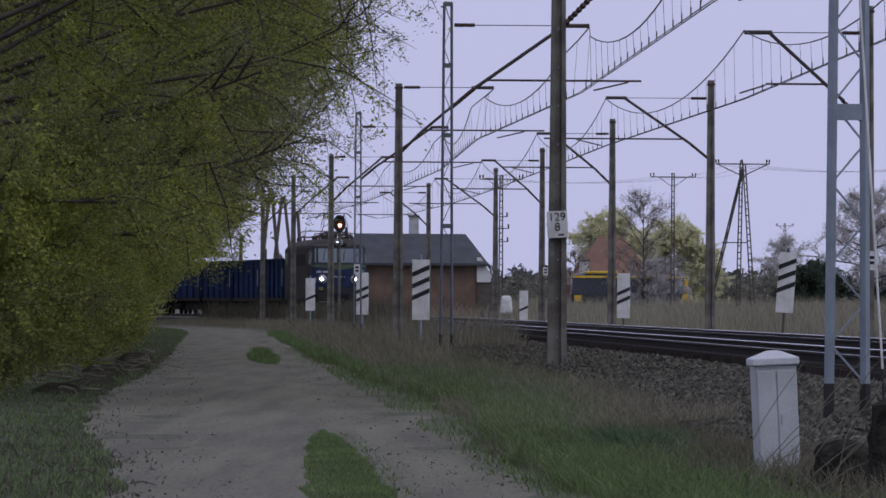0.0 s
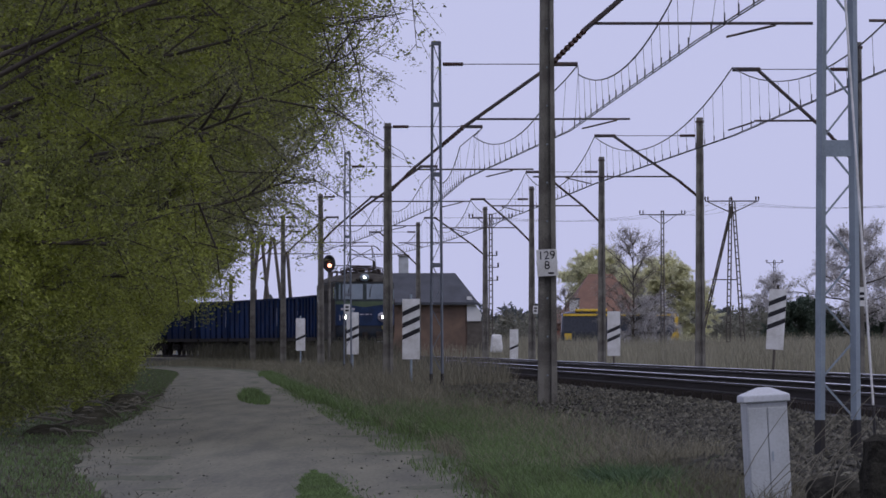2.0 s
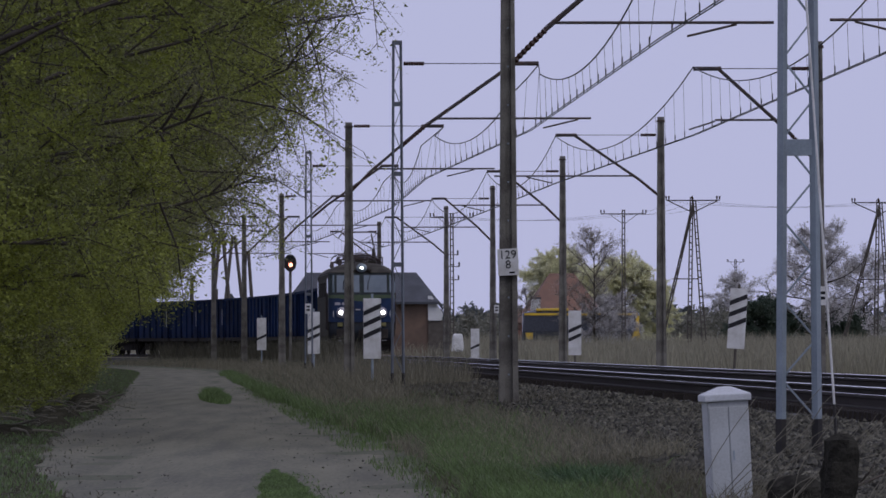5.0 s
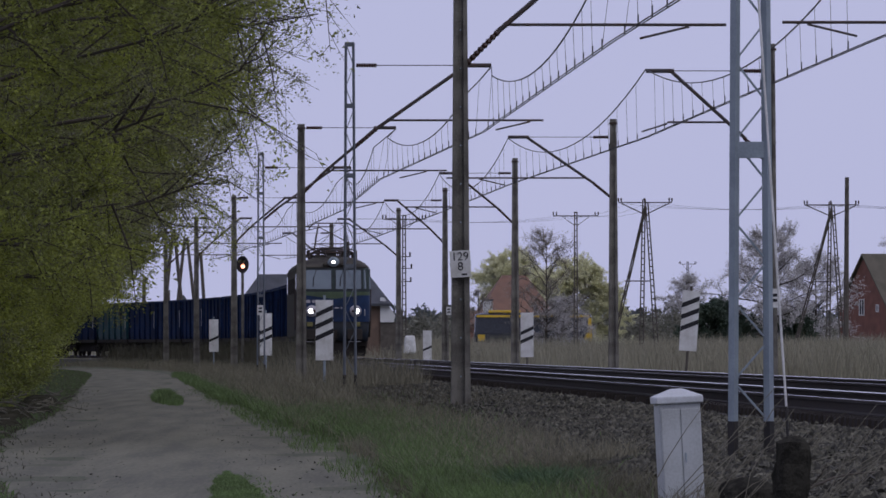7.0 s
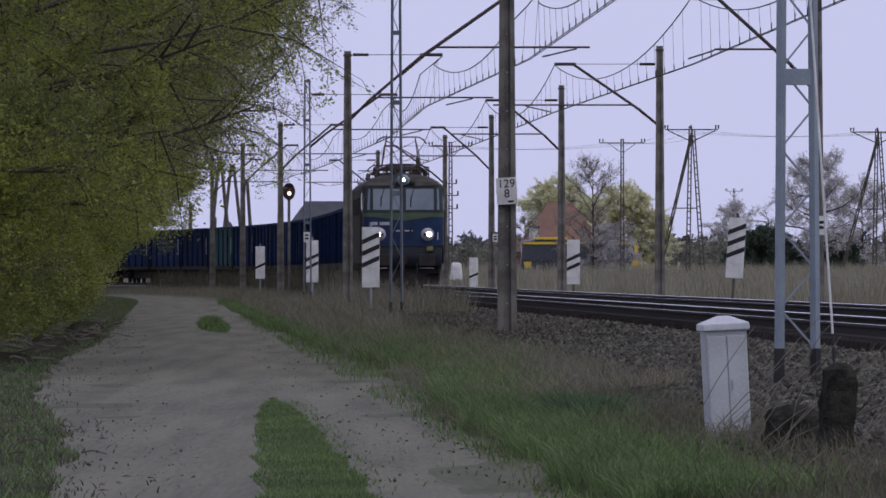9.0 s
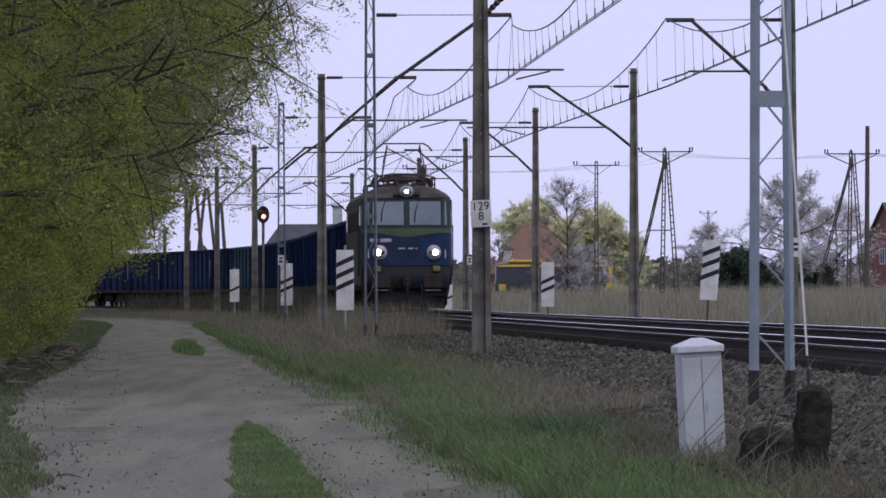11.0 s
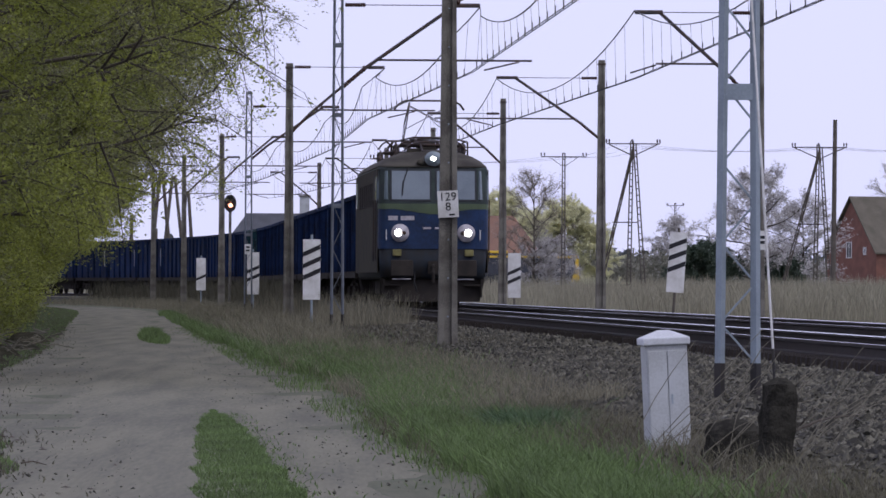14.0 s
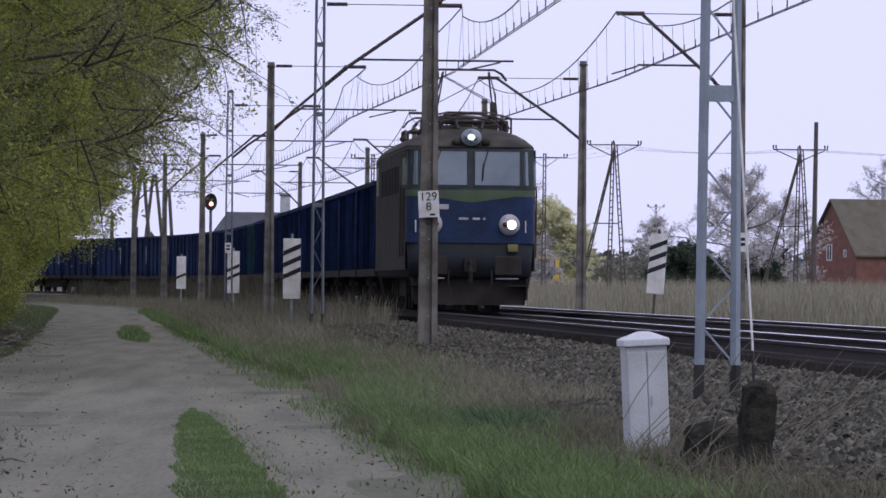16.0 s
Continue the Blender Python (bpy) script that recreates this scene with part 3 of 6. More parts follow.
def make_loco():
    ob = thing("locomotive", "blue electric locomotive with green band, sooty roof and lit headlamps", "locomotive")
    R = 0.26
    part("lower_body", loft([(0.80, 1.40, 9.1, R), (0.86, 1.46, 9.2, R), (1.54, 1.5, 9.235, R)]), M_SKIRT, ob, "grimy blue-grey skirt and buffer beam", True)
    part("body", loft([(1.54, 1.53, 9.25, R), (2.64, 1.53, 9.25, R)], close_top=False), M_BLUE, ob, "blue painted body side")
    part("band", loft([(2.64, 1.535, 9.255, R), (2.79, 1.535, 9.25, R)], close_top=False), M_GREEN, ob, "dull green waist band")
    # the pointed dip of the band
    g = Geo()
    g.add([(-1.2, 9.262, 2.66), (1.2, 9.262, 2.66), (0.1, 9.262, 2.50), (-0.1, 9.262, 2.50), (-1.2, 9.24, 2.66), (1.2, 9.24, 2.66), (0.1, 9.24, 2.50), (-0.1, 9.24, 2.50)],
          [(0, 3, 2, 1), (4, 5, 6, 7), (0, 1, 5, 4), (1, 2, 6, 5), (2, 3, 7, 6), (3, 0, 4, 7)])
    part("band_point", g, M_GREEN, ob)
    part("window_belt", loft([(2.79, 1.53, 9.25, R), (3.75, 1.51, 9.09, R), (3.80, 1.50, 9.06, R)], close_top=False), M_CABGREY, ob, "dark window belt")
    part("roof", loft([(3.80, 1.51, 9.1, 0.35), (3.86, 1.48, 9.0, 0.45), (4.02, 1.35, 8.75, 0.6), (4.18, 1.13, 8.4, 0.6), (4.30, 0.86, 8.0, 0.6), (4.38, 0.5, 7.5, 0.45), (4.41, 0.2, 7.0, 0.18)]), M_ROOFGREY, ob, "sooty brown-grey domed roof", True)
    # side walls behind the cab, browner with dirt
    for s in (-1, 1):
        for y0, y1 in ((6.9, 8.95), (-8.95, -6.9)):
            g = Geo()
            g.box(s * 1.53 - 0.012, s * 1.53 + 0.012, y0, y1, 0.95, 3.75)
            part("cab_side", g, M_SIDE, ob, "brown grimy cab side")
            g = Geo()
            g.box(s * 1.545 - 0.012, s * 1.545 + 0.012, y0 + 0.75, y1 - 0.25, 2.80, 3.55)
            part("cab_window", g, M_GLASS, ob)
        g = Geo()
        g.box(s * 1.53 - 0.01, s * 1.53 + 0.01, -6.88, 6.88, 0.95, 3.75)
        part("side_panel", g, M_SIDE, ob, "brown grimy body side")
        for i in range(7):
            g = Geo()
            y = -5.6 + i * 1.6
            g.box(s * 1.548 - 0.012, s * 1.548 + 0.012, y, y + 1.1, 2.75, 3.4)
            part("grille", g, M_UNDER, ob)
        g = Geo()
        g.tube([(s * 1.58, 8.7, 1.2), (s * 1.58, 8.7, 2.9)], 0.02, 6)
        part("handrail", g, M_ARM, ob)
        g = Geo()
        g.tube([(s * 1.58, 7.1, 1.2), (s * 1.58, 7.1, 2.9)], 0.02, 6)
        part("handrail", g, M_ARM, ob)
    for x0, x1 in ((-1.15, -0.10), (0.10, 1.15)):
        part("window_frame", face_panel(x0 - 0.05, x1 + 0.05, 2.85, 3.76, 0.012), M_RUBBER, ob, "dark rubber window frame", bevel=0.008)
        part("windscreen", face_panel(x0, x1, 2.91, 3.70, 0.024), M_GLASS, ob, "windscreen reflecting pale sky, greyed for light seen through the cab")
        g = Geo()
        xm = x1 - 0.18 if x0 < 0 else x1 - 0.3
        g.tube([(xm - 0.15, loco_nose(3.78) + 0.06, 3.80), (xm, loco_nose(3.3) + 0.07, 3.3)], 0.014, 4)
        g.tube([(xm - 0.02, loco_nose(3.4) + 0.06, 3.42), (xm + 0.01, loco_nose(3.0) + 0.06, 3.02)], 0.02, 4)
        part("wiper", g, M_INK, ob)
    for s in (-1, 1):
        g = Geo()
        g.add([(s * 1.30, 9.275, 2.91), (s * 1.555, 9.02, 2.91), (s * 1.54, 8.88, 3.70), (s * 1.29, 9.13, 3.70),
               (s * 1.18, 9.16, 2.91), (s * 1.47, 8.92, 2.91), (s * 1.46, 8.77, 3.70), (s * 1.18, 9.02, 3.70)],
              [(0, 1, 2, 3), (7, 6, 5, 4), (0, 4, 5, 1), (1, 5, 6, 2), (2, 6, 7, 3), (3, 7, 4, 0)])
        part("quarter_window", g, M_GLASS, ob)
        # headlamps
        c = Vector((s * 0.915, 9.25, 1.98))
        g = Geo()
        g.tube([c, c + Vector((0, 0.10, 0)), c + Vector((0, 0.12, 0)), c + Vector((0, 0.10, 0))], [0.25, 0.245, 0.20, 0.17], 24)
        hl = part("headlamp", g, M_REFLECTOR, ob, "round headlamp housing with pale rim", True)
        g = Geo()
        c2 = c + Vector((s * 0.055, 0.112, 0.0))
        g.tube([c2, c2 + Vector((0, 0.03, 0)), c2 + Vector((0, 0.045, 0))], [0.10, 0.095, 0.04], 18)
        part("lens", g, M_LAMP, hl, "glowing white lamp lens", True)
        g = Geo()
        c4 = c + Vector((-s * 0.105, 0.112, 0.0))
        g.tube([c4, c4 + Vector((0, 0.02, 0))], [0.06, 0.05], 14)
        part("tail_lens", g, M_INSUL, hl, "dark unlit tail lamp lens", True)
        g = Geo()
        g.tube([(s * 1.30, 9.22, 1.78), (s * 1.30, 9.29, 1.8), (s * 1.30, 9.29, 2.05), (s * 1.30, 9.22, 2.07)], 0.016, 5)
        part("grab_rail", g, M_WHITE, ob)
        g = Geo()
        g.box(s * 1.0 - 0.12, s * 1.0 + 0.12, 9.22, 9.31, 1.34, 1.52)
        part("marker_plate", g, M_YELLOW, ob, "small dull yellow plate", bevel=0.02)
        # buffers
        g = Geo()
        c = Vector((s * 0.875, 9.2, 1.05))
        g.tube([c, c + Vector((0, 0.25, 0)), c + Vector((0, 0.25, 0)), c + Vector((0, 0.5, 0))], [0.14, 0.13, 0.09, 0.09], 18)
        buf = part("buffer", g, M_UNDER, ob)
        g = Geo()
        g.box(c.x - 0.31, c.x + 0.31, 9.70, 9.74, 0.87, 1.23)
        part("buffer_head", g, M_UNDER, buf, "dark rectangular buffer head", bevel=0.03)
        g = Geo()
        g.tube([(s * 0.62, 9.42, 0.80), (s * 0.62, 9.48, 0.80), (s * 1.12, 9.48, 0.80), (s * 1.12, 9.42, 0.80)], 0.016, 5)
        part("foot_rail", g, M_REFLECTOR, ob, "pale worn foot rail")
        g = Geo()
        g.tube([(s * 0.5, 9.3, 0.95), (s * 0.52, 9.4, 0.7), (s * 0.45, 9.4, 0.45)], 0.025, 5)
        part("brake_hose", g, M_INK, ob)
        g = Geo()
        g.box(s * 1.15 - 0.25, s * 1.15 + 0.25, 9.0, 9.3, 0.62, 0.66)
        g.box(s * 1.35 - 0.02, s * 1.35 + 0.02, 9.0, 9.25, 0.3, 0.8)
        part("step", g, M_UNDER, ob)
    # ploughs and coupling
    for s in (1, -1):
        g = Geo()
        y = s * 9.1
        g.add([(-1.3, y, 0.18), (1.3, y, 0.18), (1.45, y - s * 0.1, 0.82), (-1.45, y - s * 0.1, 0.82), (-1.2, y - s * 0.15, 0.18), (1.2, y - s * 0.15, 0.18), (1.4, y - s * 0.3, 0.82), (-1.4, y - s * 0.3, 0.82)],
              [(0, 1, 2, 3), (7, 6, 5, 4), (0, 4, 5, 1), (1, 5, 6, 2), (2, 6, 7, 3), (3, 7, 4, 0)])
        part("plough", g, M_UNDER, ob, "dark dusty snow plough plate")
    g = Geo()
    g.box(-0.14, 0.14, 9.2, 9.34, 0.92, 1.2)
    g.tube([(0, 9.3, 1.1), (0, 9.5, 1.08), (0, 9.55, 0.95), (0, 9.5, 0.72)], 0.05, 8)
    part("coupling", g, M_UNDER, ob)
    # number plates shown as plain bars
    for x0, x1, z0, z1 in ((0.98, 1.24, 2.33, 2.45), (0.52, 0.90, 2.33, 2.45), (0.05, 0.28, 2.09, 2.14), (-0.22, -0.05, 2.09, 2.14), (-0.35, -0.3, 2.09, 2.14)):
        part("number_bar", face_panel(x0, x1, z0, z1, 0.012, 0.01), M_REFLECTOR, ob, "pale painted number bar")
    # top lamp
    c = Vector((0, 8.62, 4.08))
    g = Geo()
    g.tube([c, c + Vector((0, 0.42, 0)), c + Vector((0, 0.50, 0)), c + Vector((0, 0.47, 0))], [0.22, 0.255, 0.25, 0.19], 24)
    tl = part("top_lamp", g, M_ROOFGREY, ob, "round lamp housing on the roof edge", True)
    g = Geo()
    c2 = c + Vector((0, 0.475, 0))
    g.tube([c2, c2 + Vector((0, 0.03, 0)), c2 + Vector((0, 0.04, 0))], [0.105, 0.10, 0.04], 18)
    part("lens", g, M_LAMP, tl, "glowing white lamp lens", True)
    for s in (-1, 1):
        g = Geo()
        c = Vector((s * 0.36, 8.78, 3.96))
        g.tube([c, c + Vector((0, 0.28, 0)), c + Vector((0, 0.33, 0))], [0.08, 0.1, 0.09], 14)
        part("marker_lamp", g, M_ROOFGREY, ob, "", True)
    g = Geo()
    c3 = Vector((0, 8.62, 4.08)) + Vector((0, 0.485, 0))
    g.tube([c3, c3 + Vector((0, 0.025, 0)), c3 + Vector((0, 0.025, 0)), c3], [0.25, 0.24, 0.165, 0.16], 24, cap=False)
    part("rim", g, M_GALV, tl, "pale grey lamp rim", True)
    # hoops and conduits over the front of the roof
    for k, (yy, hh, ww) in enumerate(((7.75, 4.62, 0.75), (7.35, 4.72, 0.95), (5.0, 4.70, 0.9))):
        g = Geo()
        g.tube([(ww * math.cos(a), yy, 4.22 + (hh - 4.22) * math.sin(a) ** 0.5) for a in [math.pi * i / 12 for i in range(13)]], 0.026, 5)
        part("roof_hoop", g, M_ARM, ob)
    for sx in (-0.3, 0.25):
        g = Geo()
        g.tube([(sx, 7.9, 4.35), (sx * 1.3, 7.6, 4.62), (sx * 2.0, 6.6, 4.66), (sx * 1.2, 5.4, 4.60), (sx, 4.4, 4.5)], 0.03, 5)
        part("roof_conduit", g, M_ARM, ob)
    # roof equipment
    for y in (6.2, -6.2):
        g = Geo()
        for s in (-1, 1):
            g.tube([(s * 0.95, y - 1.2, 4.30), (s * 0.95, y - 1.0, 4.54), (s * 0.95, y + 1.0, 4.54), (s * 0.95, y + 1.2, 4.30)], 0.035, 6)
            for k in (-0.9, 0.9):
                g.tube([(s * 0.9, y + k, 4.15), (s * 0.9, y + k, 4.54)], 0.045, 8)
        for k in (-1.1, 0, 1.1):
            g.tube([(-1.0, y + k, 4.36), (-0.85, y + k, 4.54), (0.85, y + k, 4.54), (1.0, y + k, 4.36)], 0.035, 6)
        part("pantograph_base", g, M_ARM, ob)
        up = y > 0
        h = 5.80 if up else 4.90
        knee = 0.5 if up else 0.75
        zk = 4.56 + (h - 4.56) * 0.5
        for s in (-1, 1):
            for k in (-1, 1):
                g = Geo()
                g.tube([(s * 0.75, y + k * 0.35, 4.59), (s * 0.66, y + k * knee * 1.7, zk), (s * 0.55, y + k * 0.18, h - 0.06)], 0.022, 5)
                part("pantograph_arm", g, M_ARM, ob)
                if up:
                    g = Geo()
                    g.tube([(s * 0.68, y + k * knee, 4.99), (-s * 0.55, y + k * 0.3, h - 0.15)], 0.014, 4)
                    part("diagonal_stay", g, M_ARM, ob)
        g = Geo()
        for k in (-0.16, 0.16):
            g.tube([(-0.98, y + k, h - 0.26), (-0.86, y + k, h - 0.10), (-0.68, y + k, h), (0.68, y + k, h), (0.86, y + k, h - 0.10), (0.98, y + k, h - 0.26)], 0.024, 5)
        part("pan_head", g, M_ARM, ob)
        for i in range(3):
            g = Geo()
            g.tube([(-0.5 + 0.5 * i, y - 1.6, 4.34), (-0.5 + 0.5 * i, y - 1.6, 4.49), (-0.5 + 0.5 * i, y - 1.6, 4.64)], [0.09, 0.05, 0.08], 8)
            part("roof_insulator", g, M_INSUL, ob)
    g = Geo()
    for s in (-1, 1):
        g.tube([(s * 1.0, 8.0, 4.22), (s * 1.0, 8.0, 4.59), (s * 1.0, 7.3, 4.64), (s * 1.0, 5.0, 4.64), (s * 1.0, 4.74, 4.34)], 0.03, 5)
    g.tube([(-1.0, 7.6, 4.62), (-0.5, 7.7, 4.74), (0.5, 7.7, 4.74), (1.0, 7.6, 4.62)], 0.025, 5)
    g.tube([(-0.55, 4.34, 4.69), (0.6, 8.0, 4.69)], 0.03, 5)
    part("roof_rail", g, M_ARM, ob)
    for x, y0, l, h in ((-0.5, 6.4, 1.0, 0.08), (0.45, 7.0, 0.7, 0.05), (0.0, 3.0, 2.5, 0.3), (-0.62, 6.9, 0.16, 0.62)):
        g = Geo()
        hw = 0.07 if h > 0.5 else 0.22
        g.box(x - hw, x + hw, y0, y0 + l, 4.19, 4.39 + h)
        part("roof_box", g, M_ROOFGREY, ob, bevel=0.03)
    for s in (-1, 1):
        bogie_frame(ob, s * 5.0, 2.6)
        for k in (-1.75, 0, 1.75):
            wheelset(ob, s * 5.0 + k, 0.62)
    g = Geo()
    g.box(-1.2, 1.2, -2.0, 2.0, 0.35, 0.85)
    part("battery_box", g, M_UNDER, ob, bevel=0.04)
    # the body rides a little high on its springs
    for c in ob.children_recursive:
        if c.type == 'MESH' and not c.name.startswith("wheelset"):
            for v in c.data.vertices:
                v.co.z += LIFT * min(1.0, max(0.0, (v.co.z - 0.8) / 0.4)) * min(1.0, max(0.15, 1 - (v.co.z - 3.85) / 0.6))
    return ob


def make_wagon(paint, seed, label):
    rng = random.Random(seed)
    ob = thing("open_wagon", label, "freight wagon", group="wagons of the coal train")
    L, W, z0, z1 = 6.45, 1.42, 1.15, 3.28
    g = Geo()
    for s in (-1, 1):
        g.box(s * W - 0.03, s * W + 0.03, -L, L, z0, z1)
        g.box(-W + 0.031, W - 0.031, s * L - 0.03, s * L + 0.03, z0, z1)
    g.box(-W, W, -L, L, z0 - 0.12, z0 - 0.002)
    part("tub", g, paint, ob, label)
    for s in (-1, 1):
        for i in range(6):
            y = -L + 0.08 + i * (2 * L - 0.16) / 5
            r = Geo()
            r.box(s * (W + 0.065) - 0.055, s * (W + 0.065) + 0.055, y - 0.06, y + 0.06, z0 - 0.1, z1 - 0.05)
            part("rib", r, paint, ob)
        r = Geo()
        r.box(s * (W + 0.06) - 0.06, s * (W + 0.06) + 0.06, -L - 0.05, L + 0.05, z1 - 0.045, z1 + 0.075)
        part("top_rim", r, paint, ob)
        r = Geo()
        r.box(s * (W + 0.045) - 0.05, s * (W + 0.045) + 0.05, -L, L, z0 - 0.3, z0 - 0.102)
        part("sill", r, M_UNDER, ob)
        for yy, z2, z3 in ((L - 1.05, 1.75, 2.75), (-L + 2.3, 1.6, 1.95)):
            r = Geo()
            r.box(s * (W + 0.035) - 0.01, s * (W + 0.035) + 0.01, yy, yy + 0.06, z2, z3)
            part("marking_bar", r, M_WHITE, ob, "pale painted marking bar")
        r = Geo()
        r.box(s * 0.9 - 0.2, s * 0.9 + 0.2, -L + 0.4, -L + 1.2, 0.35, 0.8)
        part("brake_gear", r, M_UNDER, ob)
        for e in (-1, 1):
            r = Geo()
            c = Vector((s * 0.875, e * L, 1.05))
            r.tube([c, c + Vector((0, e * 0.3, 0)), c + Vector((0, e * 0.3, 0)), c + Vector((0, e * 0.5, 0)), c + Vector((0, e * 0.5, 0)), c + Vector((0, e * 0.55, 0))], [0.12, 0.11, 0.08, 0.08, 0.23, 0.2], 10)
            part("buffer", r, M_UNDER, ob)
    # heaped load
    r = Geo()
    nx, ny = 6, 26
    vs = []
    for j in range(ny + 1):
        for i in range(nx + 1):
            u, v = i / nx * 2 - 1, j / ny * 2 - 1
            vs.append((u * (W - 0.05), v * (L - 0.05), 3.05 + 0.22 * (1 - u * u) * (1 - v ** 6) + 0.09 * rng.uniform(-1, 1)))
    r.add(vs, [(j * (nx + 1) + i, j * (nx + 1) + i + 1, (j + 1) * (nx + 1) + i + 1, (j + 1) * (nx + 1) + i) for j in range(ny) for i in range(nx)])
    r.box(-W + 0.1, W - 0.1, -L + 0.1, L - 0.1, z0, 2.9)
    part("coal_load", r, M_COAL, ob, "heap of black coal")
    for e in (-1, 1):
        bogie_frame(ob, e * 4.5, 1.35, 0.5)
        for k in (-0.9, 0.9):
            wheelset(ob, e * 4.5 + k, 0.46)
    r = Geo()
    r.box(-0.3, 0.3, -L, L, 0.8, 1.02)
    part("centre_sill", r, M_UNDER, ob)
    # added dark box between the bogies, blocks the bright field behind the gap
    r = Geo()
    r.box(-0.9, 0.9, -3.0, 3.0, 0.28, 0.98, taper=0.06)
    part("underframe_fill", r, M_UNDER, ob)
    return ob


LOCO = make_loco()
WAGONS = []
_kinds = [make_wagon(M_WAGON, 1, "dark blue open freight wagon loaded with coal"),
          make_wagon(M_WAGON, 2, "faded blue open freight wagon loaded with coal"),
          make_wagon(M_WAGONTEAL, 3, "dull teal open freight wagon loaded with coal")]
ORDER = [0, 1, 0, 0, 1, 0, 1, 0, 0, 1, 2, 1, 0, 1, 0, 1, 0, 0, 1, 0, 1, 0, 1]
_used = set()
for k in ORDER:
    if k in _used:
        WAGONS.append(copy_thing(_kinds[k], Matrix.Identity(4)))
    else:
        WAGONS.append(_kinds[k])
        _used.add(k)


def motions():
    """The train rolls towards the camera at a steady speed, its wheels turning."""
    times = [0.5 * i for i in range(33)]
    for i, (ob, half, base) in enumerate([(LOCO, 9.75, 10.0)] + [(w, 7.02, 9.0) for w in WAGONS]):
        lead = half if i == 0 else 19.5 + 14.04 * (i - 1) + 7.02
        walk(ob, [(t, vehicle_pose(S_FRONT0 - SPEED * t + lead, base)) for t in times])
        if i > 2:
            continue
        for w in [c for c in ob.children if c.name.startswith("wheelset")]:
            y, r = w.location.y, w.location.z
            walk(w, [(k / FPS, pose(0, y, r, -math.degrees(SPEED * k / FPS / r) % 360)) for k in range(16 * FPS + 1)])


# ---- signs and small trackside things ----
def board(y, x, stripes, group, w=0.45, h=1.55, z=None, lean=0.0):
    """A white marker board with black slanting stripes on a post."""
    z0 = gz(x, y) - 0.05
    ob = thing("marker_board", "white trackside marker board with %d black slanting stripe%s" % (stripes, "s" if stripes > 1 else ""), "railway sign", pose(x, y, z0, 0, lean, 0), group)
    b = (z if z is not None else 1.18) - z0
    g = Geo()
    g.box(-w / 2, w / 2, -0.012, 0.012, b, b + h)
    part("panel", g, M_WHITE, ob, bevel=0.004)
    g = Geo()
    g.tube([(0, 0.04, 0), (0, 0.04, b + h + 0.12)], 0.035, 8)
    part("post", g, M_WOOD if group.startswith("far") else M_GALV, ob)
    for i in range(stripes):
        zc = b + h * (0.62 if stripes == 3 else 0.5 if stripes == 2 else 0.40) - (i - (stripes - 1) / 2) * 0.30
        g = Geo()
        k, t = 0.10, 0.062
        x0, x1 = -w / 2 + 0.004, w / 2 - 0.004
        g.add([(x0, -0.0165, zc - k - t), (x1, -0.0165, zc + k - t), (x1, -0.0165, zc + k + t), (x0, -0.0165, zc - k + t),
               (x0, -0.011, zc - k - t), (x1, -0.011, zc + k - t), (x1, -0.011, zc + k + t), (x0, -0.011, zc - k + t)],
              [(0, 1, 2, 3), (7, 6, 5, 4), (0, 4, 5, 1), (1, 5, 6, 2), (2, 6, 7, 3), (3, 7, 4, 0)])
        part("stripe", g, M_INK, ob, "black slanting stripe")
    return ob


board(196, -0.57, 3, "near side marker boards", z=0.935)
board(281, -2.97, 2, "near side marker boards", z=0.96)
board(365, -6.35, 1, "near side marker boards", z=1.04)
board(196, 8.71, 3, "far side marker boards", z=1.17, lean=3.8)
board(265, 6.27, 2, "far side marker boards", z=0.91)
board(397, 4.2, 1, "far side marker boards", z=0.56)


def text_mesh(body, size):
    cu = bpy.data.curves.new("text", 'FONT')
    cu.body, cu.size, cu.align_x, cu.align_y, cu.extrude = body, size, 'CENTER', 'CENTER', 0.002
    tmp = bpy.data.objects.new("tmp", cu)
    scene.collection.objects.link(tmp)
    me = bpy.data.meshes.new_from_object(tmp.evaluated_get(bpy.context.evaluated_depsgraph_get()))
    bpy.data.objects.remove(tmp)
    me.materials.clear()
    me.materials.append(M_INK)
    return me


def km_sign():
    p = on_track(123, -3.575)
    ob = thing("kilometre_sign", "white kilometre plate with black figures on a mast", "railway sign", pose(p.x + 0.0, p.y - 0.19, 2.62, 0, -3, -1))
    g = Geo()
    g.box(-0.165, 0.165, -0.01, 0.01, -0.215, 0.215)
    part("plate", g, M_WHITE, ob, bevel=0.004)
    part("number", text_mesh("129", 0.19), M_INK, ob, "black figures 129", at=pose(0, -0.014, 0.115, 90))
    part("number", text_mesh("8", 0.19), M_INK, ob, "black figure 8", at=pose(0.0, -0.014, -0.045, 90))
    g = Geo()
    g.box(0.01, 0.10, -0.013, -0.0105, -0.185, -0.155)
    part("small_bar", g, M_INK, ob, "small unreadable bar of lettering")
    g = Geo()
    g.box(-0.17, 0.17, 0.0105, 0.05, -0.03, 0.03)
    part("strap", g, M_GALV, ob)


km_sign()


def mast_plate(x, y, z, w=0.22, h=0.36):
    ob = thing("mast_number_plate", "small white number plate fixed to a mast", "sign", pose(x, y, z), "mast number plates")
    g = Geo()
    g.box(-w / 2, w / 2, -0.008, 0.008, -h / 2, h / 2)
    part("plate", g, M_WHITE, ob)
    for k in (0.07, -0.05):
        g = Geo()
        g.box(-w * 0.3, w * 0.3, -0.0115, -0.0085, k - 0.035, k + 0.035)
        part("number_bar", g, M_INK, ob)


